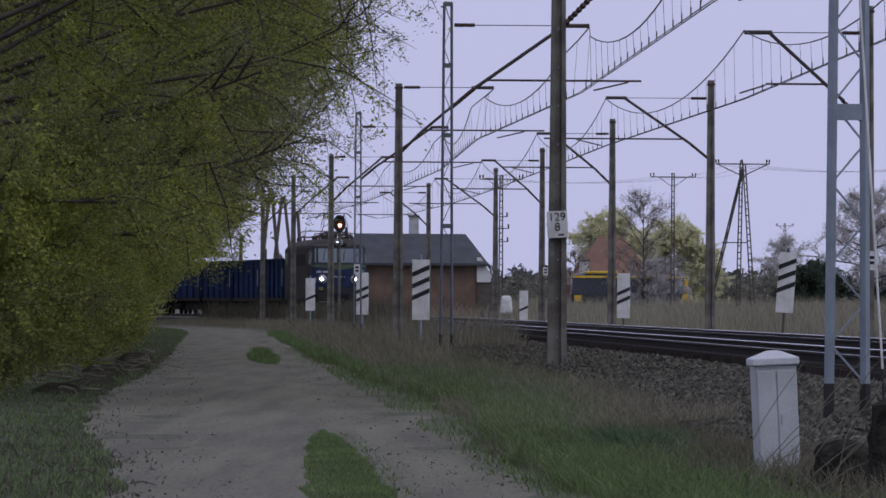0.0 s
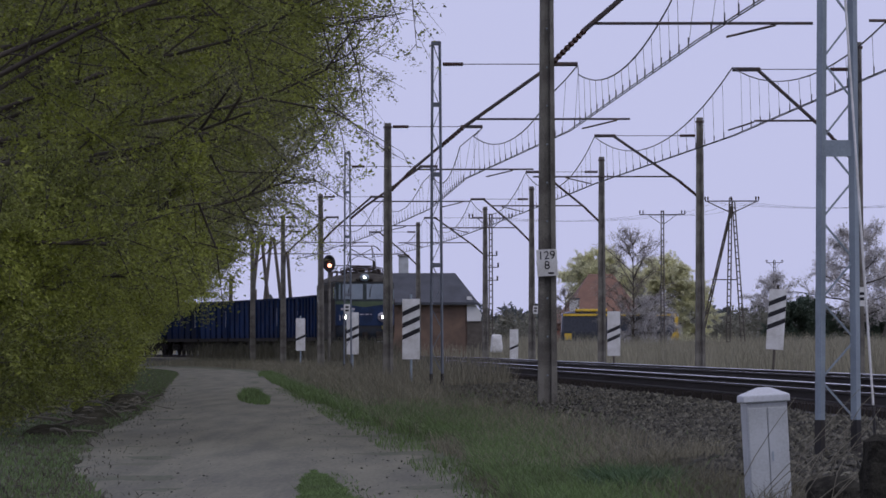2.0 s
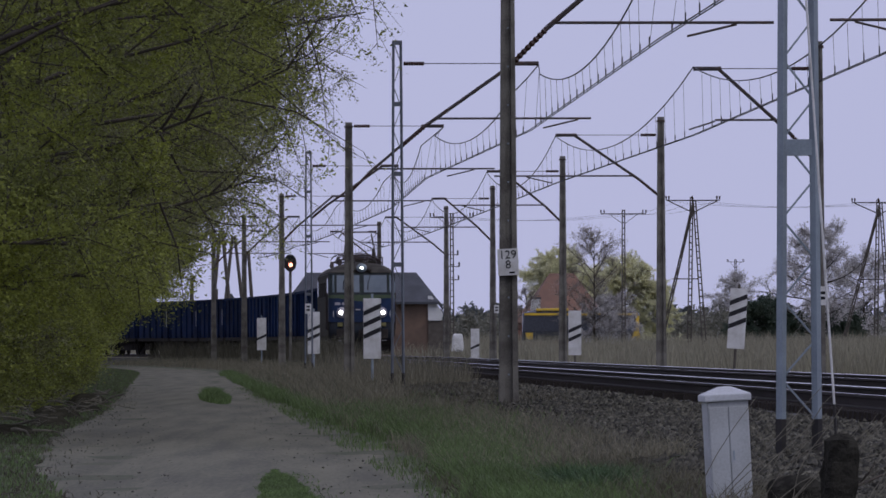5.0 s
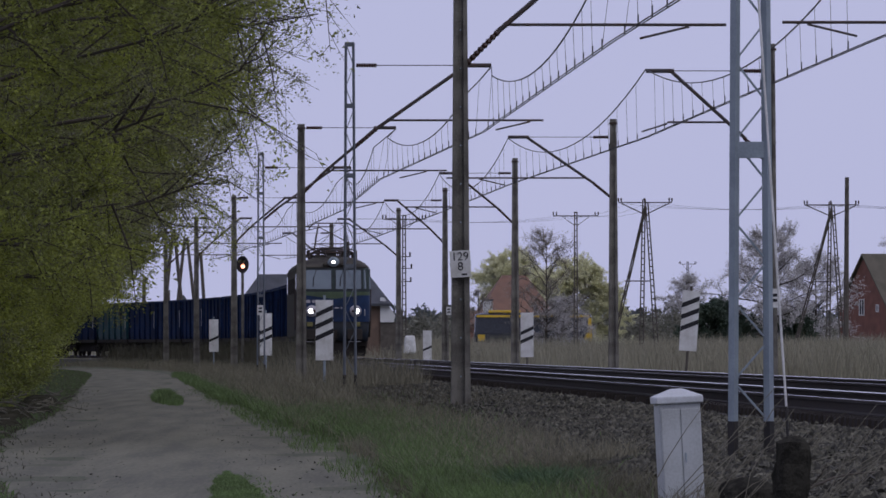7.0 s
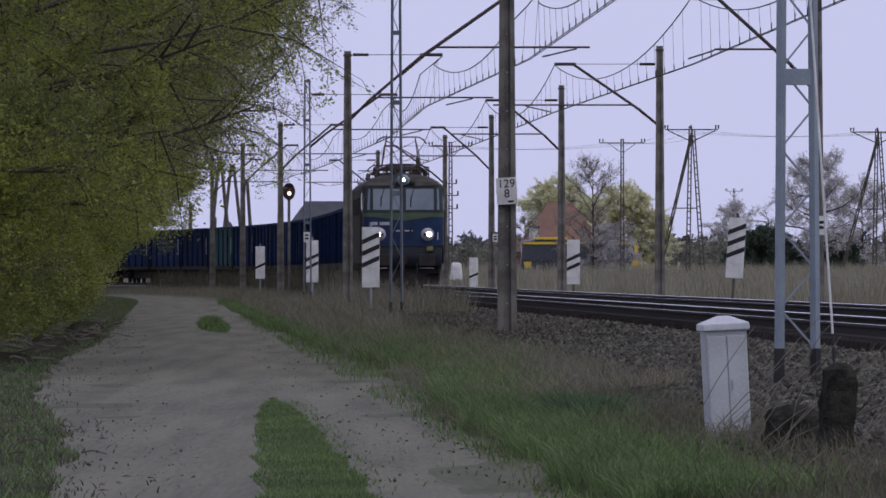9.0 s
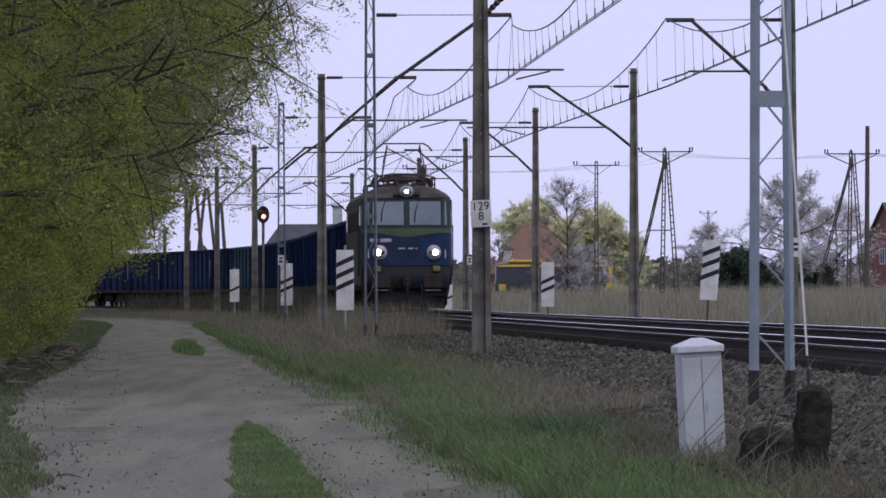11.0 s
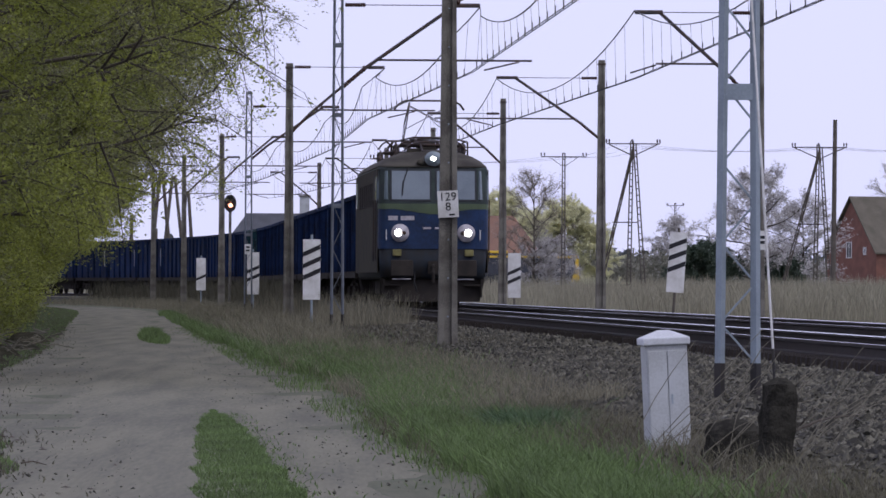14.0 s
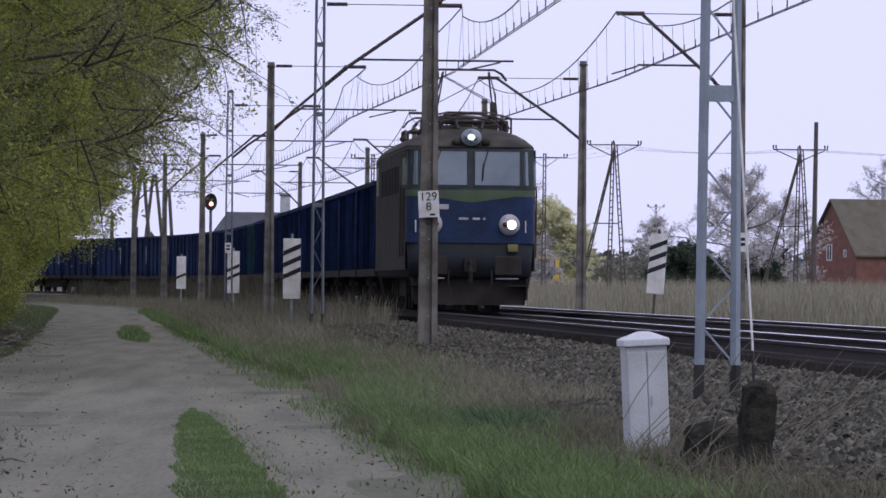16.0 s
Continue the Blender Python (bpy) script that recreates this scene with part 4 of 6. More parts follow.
for yy, q, z in ((337, 5.6, 2.85), (176.5, 6.1, 2.4), (275, -3.9, 2.6)):
    p = on_track(yy, q)
    mast_plate(p.x - 0.02, p.y - 0.15, z, *((0.36, 0.44) if yy == 176.5 else (0.22, 0.36)))


def cabinet():
    """Pale trackside cable cabinet with a hipped lid, leaning a little."""
    ob = thing("cable_cabinet", "pale grey metal trackside cable cabinet with hipped lid", "cabinet", pose(2.378, 54, 0.075, 0, -2.9, 7))
    g = Geo()
    g.box(-0.148, 0.148, -0.12, 0.12, 0, 0.82)
    body = part("body", g, M_CABINET, ob, bevel=0.008)
    g = Geo()
    g.box(-0.138, -0.003, -0.132, -0.1205, 0.04, 0.78)
    part("door", g, M_CABINET, ob, "flat cabinet door", bevel=0.004)
    g = Geo()
    g.box(0.003, 0.138, -0.132, -0.1205, 0.04, 0.78)
    d = part("door", g, M_CABINET, ob, "flat cabinet door", bevel=0.004)
    g = Geo()
    g.box(0.02, 0.03, -0.142, -0.1325, 0.40, 0.47)
    part("handle", g, M_GALV, d)
    g = Geo()
    g.add([(-0.168, -0.145, 0.82), (0.168, -0.145, 0.82), (0.168, 0.145, 0.82), (-0.168, 0.145, 0.82),
           (-0.168, -0.145, 0.87), (0.168, -0.145, 0.87), (0.168, 0.145, 0.87), (-0.168, 0.145, 0.87), (-0.04, 0, 0.925), (0.04, 0, 0.925)],
          [(3, 2, 1, 0), (0, 1, 5, 4), (1, 2, 6, 5), (2, 3, 7, 6), (3, 0, 4, 7), (4, 5, 9, 8), (5, 6, 9), (6, 7, 8, 9), (7, 4, 8)])
    part("lid", g, M_CABINETLID, ob, "chalky hipped lid", bevel=0.008)


cabinet()


def worn_block(w, d, h, lean, seed, round_top=0.10):
    """A crumbling block: a fine grid box with a rounded head and an uneven skin."""
    g = Geo()
    n, rows = 28, 16
    verts = []
    for j in range(rows + 1):
        z = h * j / rows
        inset = max(0.0, z - (h - round_top)) / round_top
        k = math.sqrt(max(0.0, 1 - inset ** 2 * 0.9))
        for i in range(n):
            a = 2 * math.pi * i / n
            ca, sa = math.cos(a), math.sin(a)
            u = 1 / max(abs(ca), abs(sa)) ** 0.75
            p = Vector((ca * u * w / 2 * k * (1 + 0.22 * (1 - j / rows)) + lean * z, sa * u * d / 2 * k, z))
            o = noise.noise((p.x * 7 + seed, p.y * 7, p.z * 7)) * 0.03 + noise.noise((p.x * 25, p.y * 25 + seed, p.z * 25)) * 0.012
            verts.append(p + Vector((ca, sa, 0.4)) * o)
    g.add(verts, [(j * n + i, j * n + (i + 1) % n, (j + 1) * n + (i + 1) % n, (j + 1) * n + i) for j in range(rows) for i in range(n)] + [tuple(rows * n + i for i in range(n))])
    return g


tagged(part("mast_footing", worn_block(0.32, 0.6, 0.36, 0.0, 3), M_TAR, at=pose(2.60, 49.5, gz(2.62, 49.5) - 0.08, 0, 0, 4)), "low dark crumbling mast footing block", "footing")
tagged(part("rotten_stump", worn_block(0.185, 0.30, 0.67, 0.05, 8, 0.07), M_TAR, at=pose(2.73, 47.2, gz(2.75, 47.2) - 0.1, 0, 0, 6)), "dark rotten post stump beside the mast", "post")


def stay():
    """A pale guy rod beside the mast."""
    ob = thing("guy_rod", "pale slanting guy rod with dark lower end", "guy wire")
    g = Geo()
    g.tube([(3.69, 64, 0.79), (3.29, 64, 6.8)], 0.011, 6)
    part("rod", g, M_WHITE, ob)
    g = Geo()
    g.tube([(3.71, 64, 0.36), (3.69, 64, 0.79)], 0.013, 6)
    part("lower_end", g, M_BLACK, ob)


stay()


def signal():
    """Colour light signal showing red, on its own post behind the masts."""
    x, y = -4.77, 350
    ob = thing("railway_signal", "black colour light signal showing red on a grey post", "railway signal", pose(x, y, 0.2))
    g = Geo()
    g.tube([(0, 0.1, 0), (0, 0.1, 4.7)], 0.07, 8)
    part("post", g, M_MAST, ob)
    g = Geo()
    pts = [(0.29 * math.cos(a), 0.40 * math.sin(a)) for a in [2 * math.pi * i / 20 for i in range(20)]]
    g.add([(px, -0.06, 4.85 + pz) for px, pz in pts] + [(px, 0.06, 4.85 + pz) for px, pz in pts],
          [tuple(reversed(range(20)))[::-1], tuple(range(39, 19, -1))] + [(i, (i + 1) % 20, 20 + (i + 1) % 20, 20 + i) for i in range(20)])
    part("backplate", g, M_INK, ob, "oval black backplate")
    g = Geo()
    g.tube([(0.02, -0.065, 4.76), (0.02, -0.16, 4.76), (0.02, -0.20, 4.76)], [0.09, 0.09, 0.05], 16)
    part("lamp", g, M_RED, ob, "glowing orange-red lamp")
    g = Geo()
    g.tube([(0, -0.06, 5.02), (0, -0.3, 5.06)], [0.13, 0.12], 12, cap=False)
    part("hood", g, M_INK, ob)


signal()


def cross_sign():
    x, y = -17.2, 512
    ob = thing("crossing_sign", "white level crossing cross sign on a post", "road sign", pose(x, y, 0))
    g = Geo()
    g.tube([(0, 0.05, 0), (0, 0.05, 2.3)], 0.06, 8)
    part("post", g, M_GALV, ob)
    for s in (-1, 1):
        g = Geo()
        a, b = Vector((-0.45, 0, 1.1)), Vector((0.45, 0, 2.0))
        if s < 0:
            a.x, b.x = -a.x, -b.x
        n = Vector((-(b.z - a.z), 0, b.x - a.x)).normalized() * 0.09
        o = Vector((0, 0.012 * (s + 1.5), 0))
        f = Vector((0, 0.01, 0))
        g.add([a - n - o, b - n - o, b + n - o, a + n - o, a - n - o + f, b - n - o + f, b + n - o + f, a + n - o + f],
              [(0, 1, 2, 3), (7, 6, 5, 4), (0, 4, 5, 1), (1, 5, 6, 2), (2, 6, 7, 3), (3, 7, 4, 0)])
        part("cross_arm", g, M_WHITE, ob)


cross_sign()


# ---- power line poles ----
def ladder(geo, a, b, w0, w1, r, rung=0.42):
    """A pierced post: two chords with rungs between them."""
    a, b = Vector(a), Vector(b)
    geo.tube([a - Vector((w0 / 2, 0, 0)), b - Vector((w1 / 2, 0, 0))], r, 4)
    geo.tube([a + Vector((w0 / 2, 0, 0)), b + Vector((w1 / 2, 0, 0))], r, 4)
    n = int((b - a).length / rung)
    for i in range(1, n + 1):
        u = i / n
        p, w = a.lerp(b, u), (w0 + (w1 - w0) * u) / 2
        geo.tube([p - Vector((w, 0, 0)), p + Vector((w, 0, 0))], r * 1.1, 4)


def t_pole(x, y, h, arm=1.25, foot=0.0, extra=False, width=0.28):
    ob = thing("power_pole", "dark lattice power pole with a crossarm and insulators", "power pole", pose(x, y, foot), "power line poles")
    g = Geo()
    ladder(g, (0, 0, 0), (0, 0, h), width * 0.95, width * 0.6, 0.045)
    part("mast", g, M_WOOD, ob)
    g = Geo()
    g.tube([(-arm, 0, h - 0.25), (arm, 0, h - 0.25)], 0.05, 4)
    for s in (-1, 1):
        g.tube([(s * arm * 0.65, 0, h - 0.25), (s * 0.1, 0, h - 0.95)], 0.03, 4)
    part("crossarm", g, M_ARM, ob)
    for k in (-arm, -arm * 0.86, -0.08, 0.08, arm * 0.86, arm):
        g = Geo()
        g.tube([(k, 0, h - 0.22), (k, 0, h - 0.05), (k, 0, h + 0.05)], [0.03, 0.055, 0.045], 6)
        part("pin_insulator", g, M_INSUL, ob)
    if extra:
        for zz, w in ((h * 0.72, 0.4), (h * 0.64, 0.5), (h * 0.55, 0.45)):
            g = Geo()
            g.tube([(-w, 0, zz), (w, 0, zz)], 0.04, 4)
            for s in (-1, 1):
                g.tube([(s * w, 0, zz - 0.02), (s * w, 0, zz + 0.3)], 0.06, 6)
            part("switch_arm", g, M_ARM, ob)
    return ob


def a_pole(x, y, h, side=-1, arm=1.3, foot=0.0, spread=1.6):
    ob = thing("angle_pole", "dark angle power pole with slanting strut and crossarm", "power pole", pose(x, y, foot), "power line poles")
    g = Geo()
    ladder(g, (-0.28, 0, 0), (-0.08, 0, h), 0.26, 0.16, 0.045)
    ladder(g, (0.80, 0, 0), (0.10, 0, h - 0.2), 0.26, 0.16, 0.045)
    part("mast", g, M_WOOD, ob)
    g = Geo()
    for o in (-0.09, 0.09):
        g.tube([(side * spread + o, -0.1, 0), (o * 0.6, -0.1, h - 0.5)], 0.05, 4)
    for i in range(8):
        a, b = i / 8, (i + 1) / 8
        g.tube([(side * spread * (1 - a) - 0.09 * (1 - a), -0.1, (h - 0.5) * a), (side * spread * (1 - b) + 0.09 * (1 - b), -0.1, (h - 0.5) * b)], 0.025, 4)
    part("strut", g, M_WOOD, ob)
    g = Geo()
    g.tube([(side * spread * 0.55, -0.1, h * 0.5), (0.3, -0.1, h * 0.5)], 0.05, 4)
    part("tie_beam", g, M_ARM, ob)
    g = Geo()
    g.tube([(-arm, 0, h - 0.2), (arm, 0, h - 0.2)], 0.055, 4)
    for s in (-1, 1):
        g.tube([(s * arm * 0.9, 0, h - 0.25), (s * 0.1, 0, h - 0.95)], 0.05, 4)
    part("crossarm", g, M_ARM, ob)
    for k in (-arm, -arm * 0.9, -0.05, arm * 0.9, arm):
        g = Geo()
        g.tube([(k, 0, h - 0.18), (k, 0, h), (k, 0, h + 0.1)], [0.03, 0.06, 0.05], 6)
        part("pin_insulator", g, M_INSUL, ob)
    return ob


FW = 13500.0


def far(x, y):
    """Sideways place of what stands y metres ahead in line with column x of the first view."""
    return (x - 784) * y / FW


t_pole(far(886, 520), 520, 10.0, 1.45, 0.2, True)
t_pole(far(1190, 560), 560, 10.9, 1.65, 0.2)
a_pole(far(1313, 500), 500, 10.7, -1, 1.75, 0.2, 2.4)
t_pole(far(1388, 900), 900, 11.0, 1.0, 0.2)
a_pole(far(1643, 520), 520, 10.9, -1, 1.85, 0.2, 2.8)
for cx, h, y in ((424, 6.8, 600), (467, 6.0, 640), (1668, 12.9, 525)):
    ob = thing("wooden_pole", "plain dark wooden pole near the railway", "pole", pose(far(cx, y), y, 0), "plain poles")
    g = Geo()
    g.tube([(0, 0, 0), (0.1, 0, h)], [0.2, 0.15], 8)
    part("post", g, M_WOOD, ob)
for cx, h, y, sp in ((478, 10.4, 620, 1.1), (524, 9.2, 640, 0.7), (500, 11.0, 680, 1.3)):
    ob = thing("braced_pole", "dark wooden pole pair leaning together", "pole", pose(far(cx, y), y, 0), "poles behind the train")
    for s in (-1, 1):
        g = Geo()
        g.tube([(s * sp, 0, 0), (s * 0.1, 0, h)], [0.19, 0.14], 8)
        part("leg", g, M_WOOD, ob)


def power_lines():
    ob = thing("power_line", "thin sagging power lines between the poles", "power line")
    pts = [(far(886, 520), 520, 9.95), (far(1190, 560), 560, 10.85), (far(1313, 500), 500, 10.6), (far(1643, 520), 520, 10.9), (60, 540, 11)]
    for o in (-1.2, 0, 1.2):
        for a, b in zip(pts, pts[1:]):
            a, b = Vector(a), Vector(b)
            g = Geo()
            g.tube([a.lerp(b, i / 10) + Vector((o, 0, -0.35 * (1 - (i / 5 - 1) ** 2))) for i in range(11)], 0.009, 3)
            part("conductor", g, M_WIRE, ob)


power_lines()


# ---- buildings ----
def gable_house(name, label, at, L, D, eave, ridge, wall, roof, over=0.35, chimney=None, windows=(), hip=0.0):
    """Walls, two roof slopes with thickness, chimney and windows; the ridge runs along x."""
    ob = thing(name, label, "house", at)
    t = 0.3
    for y, nm in ((-D / 2, "front_wall"), (D / 2 - t, "back_wall")):
        g = Geo()
        g.box(-L / 2, L / 2, y, y + t, 0, eave)
        part("wall", g, wall, ob)
    for x in (-L / 2, L / 2 - t):
        g = Geo()
        e = 0.003
        prof = [(-D / 2 + t + e, 0), (D / 2 - t - e, 0), (D / 2 - t - e, eave), (0, eave + 0.01 if hip else ridge - 0.15), (-D / 2 + t + e, eave)]
        g.add([(x, a, b) for a, b in prof] + [(x + t, a, b) for a, b in prof],
              [(4, 3, 2, 1, 0), (5, 6, 7, 8, 9)] + [(i, (i + 1) % 5, 5 + (i + 1) % 5, 5 + i) for i in range(5)])
        part("gable_wall", g, wall, ob)
    for s in (-1, 1):
        g = Geo()
        k = (ridge - eave) / (D / 2)
        ye, ze = s * (D / 2 + over), eave - k * over + 0.1
        xs = (-L / 2 - over, L / 2 + over)
        g.add([(xs[0], ye, ze), (xs[1], ye, ze), (xs[1] - hip, 0, ridge + 0.1), (xs[0] + hip, 0, ridge + 0.1),
               (xs[0], ye, ze - 0.16), (xs[1], ye, ze - 0.16), (xs[1] - hip, 0, ridge - 0.06), (xs[0] + hip, 0, ridge - 0.06)],
              [(0, 1, 2, 3), (7, 6, 5, 4), (0, 4, 5, 1), (1, 5, 6, 2), (2, 6, 7, 3), (3, 7, 4, 0)])
        part("roof_slope", g, roof, ob, "pitched roof slope")
    if hip:
        for s in (-1, 1):
            k = (ridge - eave) / (D / 2)
            xe, ze = s * (L / 2 + over), eave - k * over + 0.1
            g = Geo()
            g.add([(xe, -D / 2 - over, ze), (xe, D / 2 + over, ze), (xe - s * hip, 0, ridge + 0.1), (xe, -D / 2 - over, ze - 0.16), (xe, D / 2 + over, ze - 0.16), (xe - s * hip, 0, ridge - 0.06)],
                  [(0, 1, 2), (5, 4, 3), (0, 3, 4, 1), (1, 4, 5, 2), (2, 5, 3, 0)])
            part("roof_hip", g, roof, ob, "sloping roof end")
    if chimney:
        g = Geo()
        g.box(chimney - 0.3, chimney + 0.3, 0.1, 0.7, ridge - 0.6, ridge + 1.15)
        c = part("chimney", g, M_CABINET, ob, "pale grey rendered chimney")
        g = Geo()
        g.box(chimney - 0.36, chimney + 0.36, 0.04, 0.76, ridge + 1.152, ridge + 1.26)
        part("cap", g, M_MAST, c)
    for face, u, z, w, h in windows:
        holder = new("window")
        holder.parent = ob
        if face == 'front':
            holder.matrix_basis = pose(u, -D / 2, z)
        else:
            holder.matrix_basis = pose(-L / 2 if face == 'left' else L / 2, u, z, 0, 0, -90 if face == 'left' else 90)
        g = Geo()
        for a0, a1, b0, b1 in ((-w / 2, w / 2, -h / 2, -h / 2 + 0.08), (-w / 2, w / 2, h / 2 - 0.08, h / 2), (-w / 2, -w / 2 + 0.08, -h / 2 + 0.08, h / 2 - 0.08), (w / 2 - 0.08, w / 2, -h / 2 + 0.08, h / 2 - 0.08), (-0.03, 0.03, -h / 2 + 0.08, h / 2 - 0.08)):
            g.box(a0, a1, -0.06, -0.004, b0, b1)
        part("frame", g, M_WHITE, holder)
        g = Geo()
        g.box(-w / 2 + 0.08, w / 2 - 0.08, -0.02, -0.005, -h / 2 + 0.08, h / 2 - 0.08)
        part("pane", g, M_BUSDARK, holder)
    return ob


B1 = gable_house("brick_building", "low ochre brick railway building with grey felt roof", pose(far(726, 478), 482, 0.2, 0, 0, 3), 8.4, 6.0, 3.95, 5.55, M_BRICKPALE, M_ROOF, 0.5,
                 chimney=0.2, hip=1.25)
shed = thing("lean_to", "dark lean-to shed with white upper gable", "shed", pose(far(855, 478), 479, 0.2))
g = Geo()
g.add([(-0.4, 0, 2.6), (0.45, 0, 2.6), (0.55, 0, 3.0), (-0.15, 0, 4.15), (-0.4, 0, 4.15), (-0.4, 3, 2.6), (0.45, 3, 2.6), (0.55, 3, 3.0), (-0.15, 3, 4.15), (-0.4, 3, 4.15)],
      [(0, 1, 2, 3, 4), (9, 8, 7, 6, 5)] + [(i, 5 + i, 5 + (i + 1) % 5, (i + 1) % 5) for i in range(5)])
part("white_gable", g, M_RENDER, shed, "white rendered gable")
g = Geo()
g.box(-0.38, 0.6, 0.1, 3, 0, 2.596)
part("lower_wall", g, M_WOOD, shed, "dark boarded wall")
gable_house("farmhouse", "red brick farmhouse with steep mossy tiled roof", pose(far(1726, 690) + 6.2, 700, 0.6, 0, 0, 28), 16, 8.5, 4.2, 9.0, M_BRICK, M_TILEROOF, 0.3,
            chimney=-2.0, windows=(('left', 0.4, 4.2, 0.9, 1.5), ('left', -2.3, 4.1, 0.5, 0.7), ('front', -3.0, 2.2, 1.0, 1.3), ('front', 1.0, 2.2, 1.0, 1.3)))
gable_house("village_house", "distant house with red tiled roof and pale chimney", pose(far(1082, 686), 690, 0.2, 0, 0, 4), 7.8, 9.0, 2.9, 7.4, M_BRICK, M_REDROOF, 0.4, hip=3.2)
annexe = thing("house_annexe", "low annexe with a pale rendered chimney before the red-roofed house", "annexe", pose(far(1034, 676), 676, 0.3))
g = Geo()
g.box(-1.6, 2.6, 0, 4, 0, 2.9)
part("wall", g, M_BRICK, annexe)
g = Geo()
g.add([(-1.9, -0.3, 2.9), (2.9, -0.3, 2.9), (2.9, 4.3, 2.9), (-1.9, 4.3, 2.9), (-1.9, 2, 4.1), (2.9, 2, 4.1)], [(3, 2, 1, 0), (0, 1, 5, 4), (2, 3, 4, 5), (0, 4, 3), (1, 2, 5)])
part("roof", g, M_REDROOF, annexe)
g = Geo()
g.box(-0.42, 0.42, 0.2, 0.9, 2.95, 5.0)
stack = part("chimney", g, M_RENDER, annexe, "pale rendered chimney")
g = Geo()
g.box(-0.50, 0.50, 0.12, 0.98, 5.003, 5.15)
part("cap", g, M_ROOF, stack, "dark chimney cap")


def white_heap():
    ob = thing("white_sheet_pile", "pale white covered heap beside the track", "heap", pose(far(896, 440), 440, 0.86))
    g = Geo()
    g.box(-0.38, 0.38, -0.5, 0.5, 0, 1.05, taper=0.1)
    part("cover", g, M_WHITE, ob, bevel=0.12)


white_heap()


def bus():
    """A yellow and dark bus standing side on behind the shrubs."""
    y = 640
    ob = thing("parked_bus", "yellow bus with dark windows parked behind shrubs", "bus", pose(far(1114, y), y, 1.15, 0, 0, 0))
    L = 4.95
    part("body", loft_xy([(0.45, L, 1.2, 0.3), (1.2, L, 1.22, 0.3)]), M_BUSDARK, ob, "dark lower body")
    part("glazing", loft_xy([(1.205, L - 0.02, 1.2, 0.3), (2.55, L - 0.1, 1.15, 0.3)]), M_BUSDARK, ob, "dark glass windows")
    part("roof", loft_xy([(2.555, L - 0.02, 1.2, 0.3), (2.8, L - 0.15, 1.12, 0.35), (2.92, L - 0.6, 0.8, 0.4)]), M_BUSDARK, ob, "dark roof edge")
    g = Geo()
    g.add([(L - 0.75, -1.24, 0.55), (L - 0.05, -1.24, 0.55), (L - 0.1, -1.24, 2.5), (L - 0.4, -1.24, 2.5), (L - 0.35, -1.24, 1.7),
           (L - 0.75, -1.2, 0.55), (L - 0.05, -1.2, 0.55), (L - 0.1, -1.2, 2.5), (L - 0.4, -1.2, 2.5), (L - 0.35, -1.2, 1.7)],
          [(0, 1, 2, 3, 4), (9, 8, 7, 6, 5)] + [(i, 5 + i, 5 + (i + 1) % 5, (i + 1) % 5) for i in range(5)])
    part("front_panel", g, M_BUSYELLOW, ob, "yellow front corner")
    g = Geo()
    g.box(-L + 0.3, -L + 0.9, -1.25, -1.2, 0.55, 1.1)
    part("rear_panel", g, M_BUSYELLOW, ob, "yellow rear corner")
    g = Geo()
    g.box(-L + 1.2, -L + 3.9, -1.0, 1.0, 2.925, 3.15)
    part("roof_unit", g, M_BUSYELLOW, ob, "yellow roof unit", bevel=0.06)
    g = Geo()
    g.box(-L + 0.2, L - 0.25, -1.25, -1.205, 2.56, 2.74)
    part("cornice", g, M_BUSYELLOW, ob, "pale yellow strip along the roof edge")
    for x in (-L + 2.2, L - 2.4):
        for s in (-1, 1):
            g = Geo()
            g.tube([(x, s * 0.95, 0.48), (x, s * 1.23, 0.48)], 0.48, 16)
            part("wheel", g, M_INK, ob)


def loft_xy(levels):
    return loft(levels, 4)


bus()


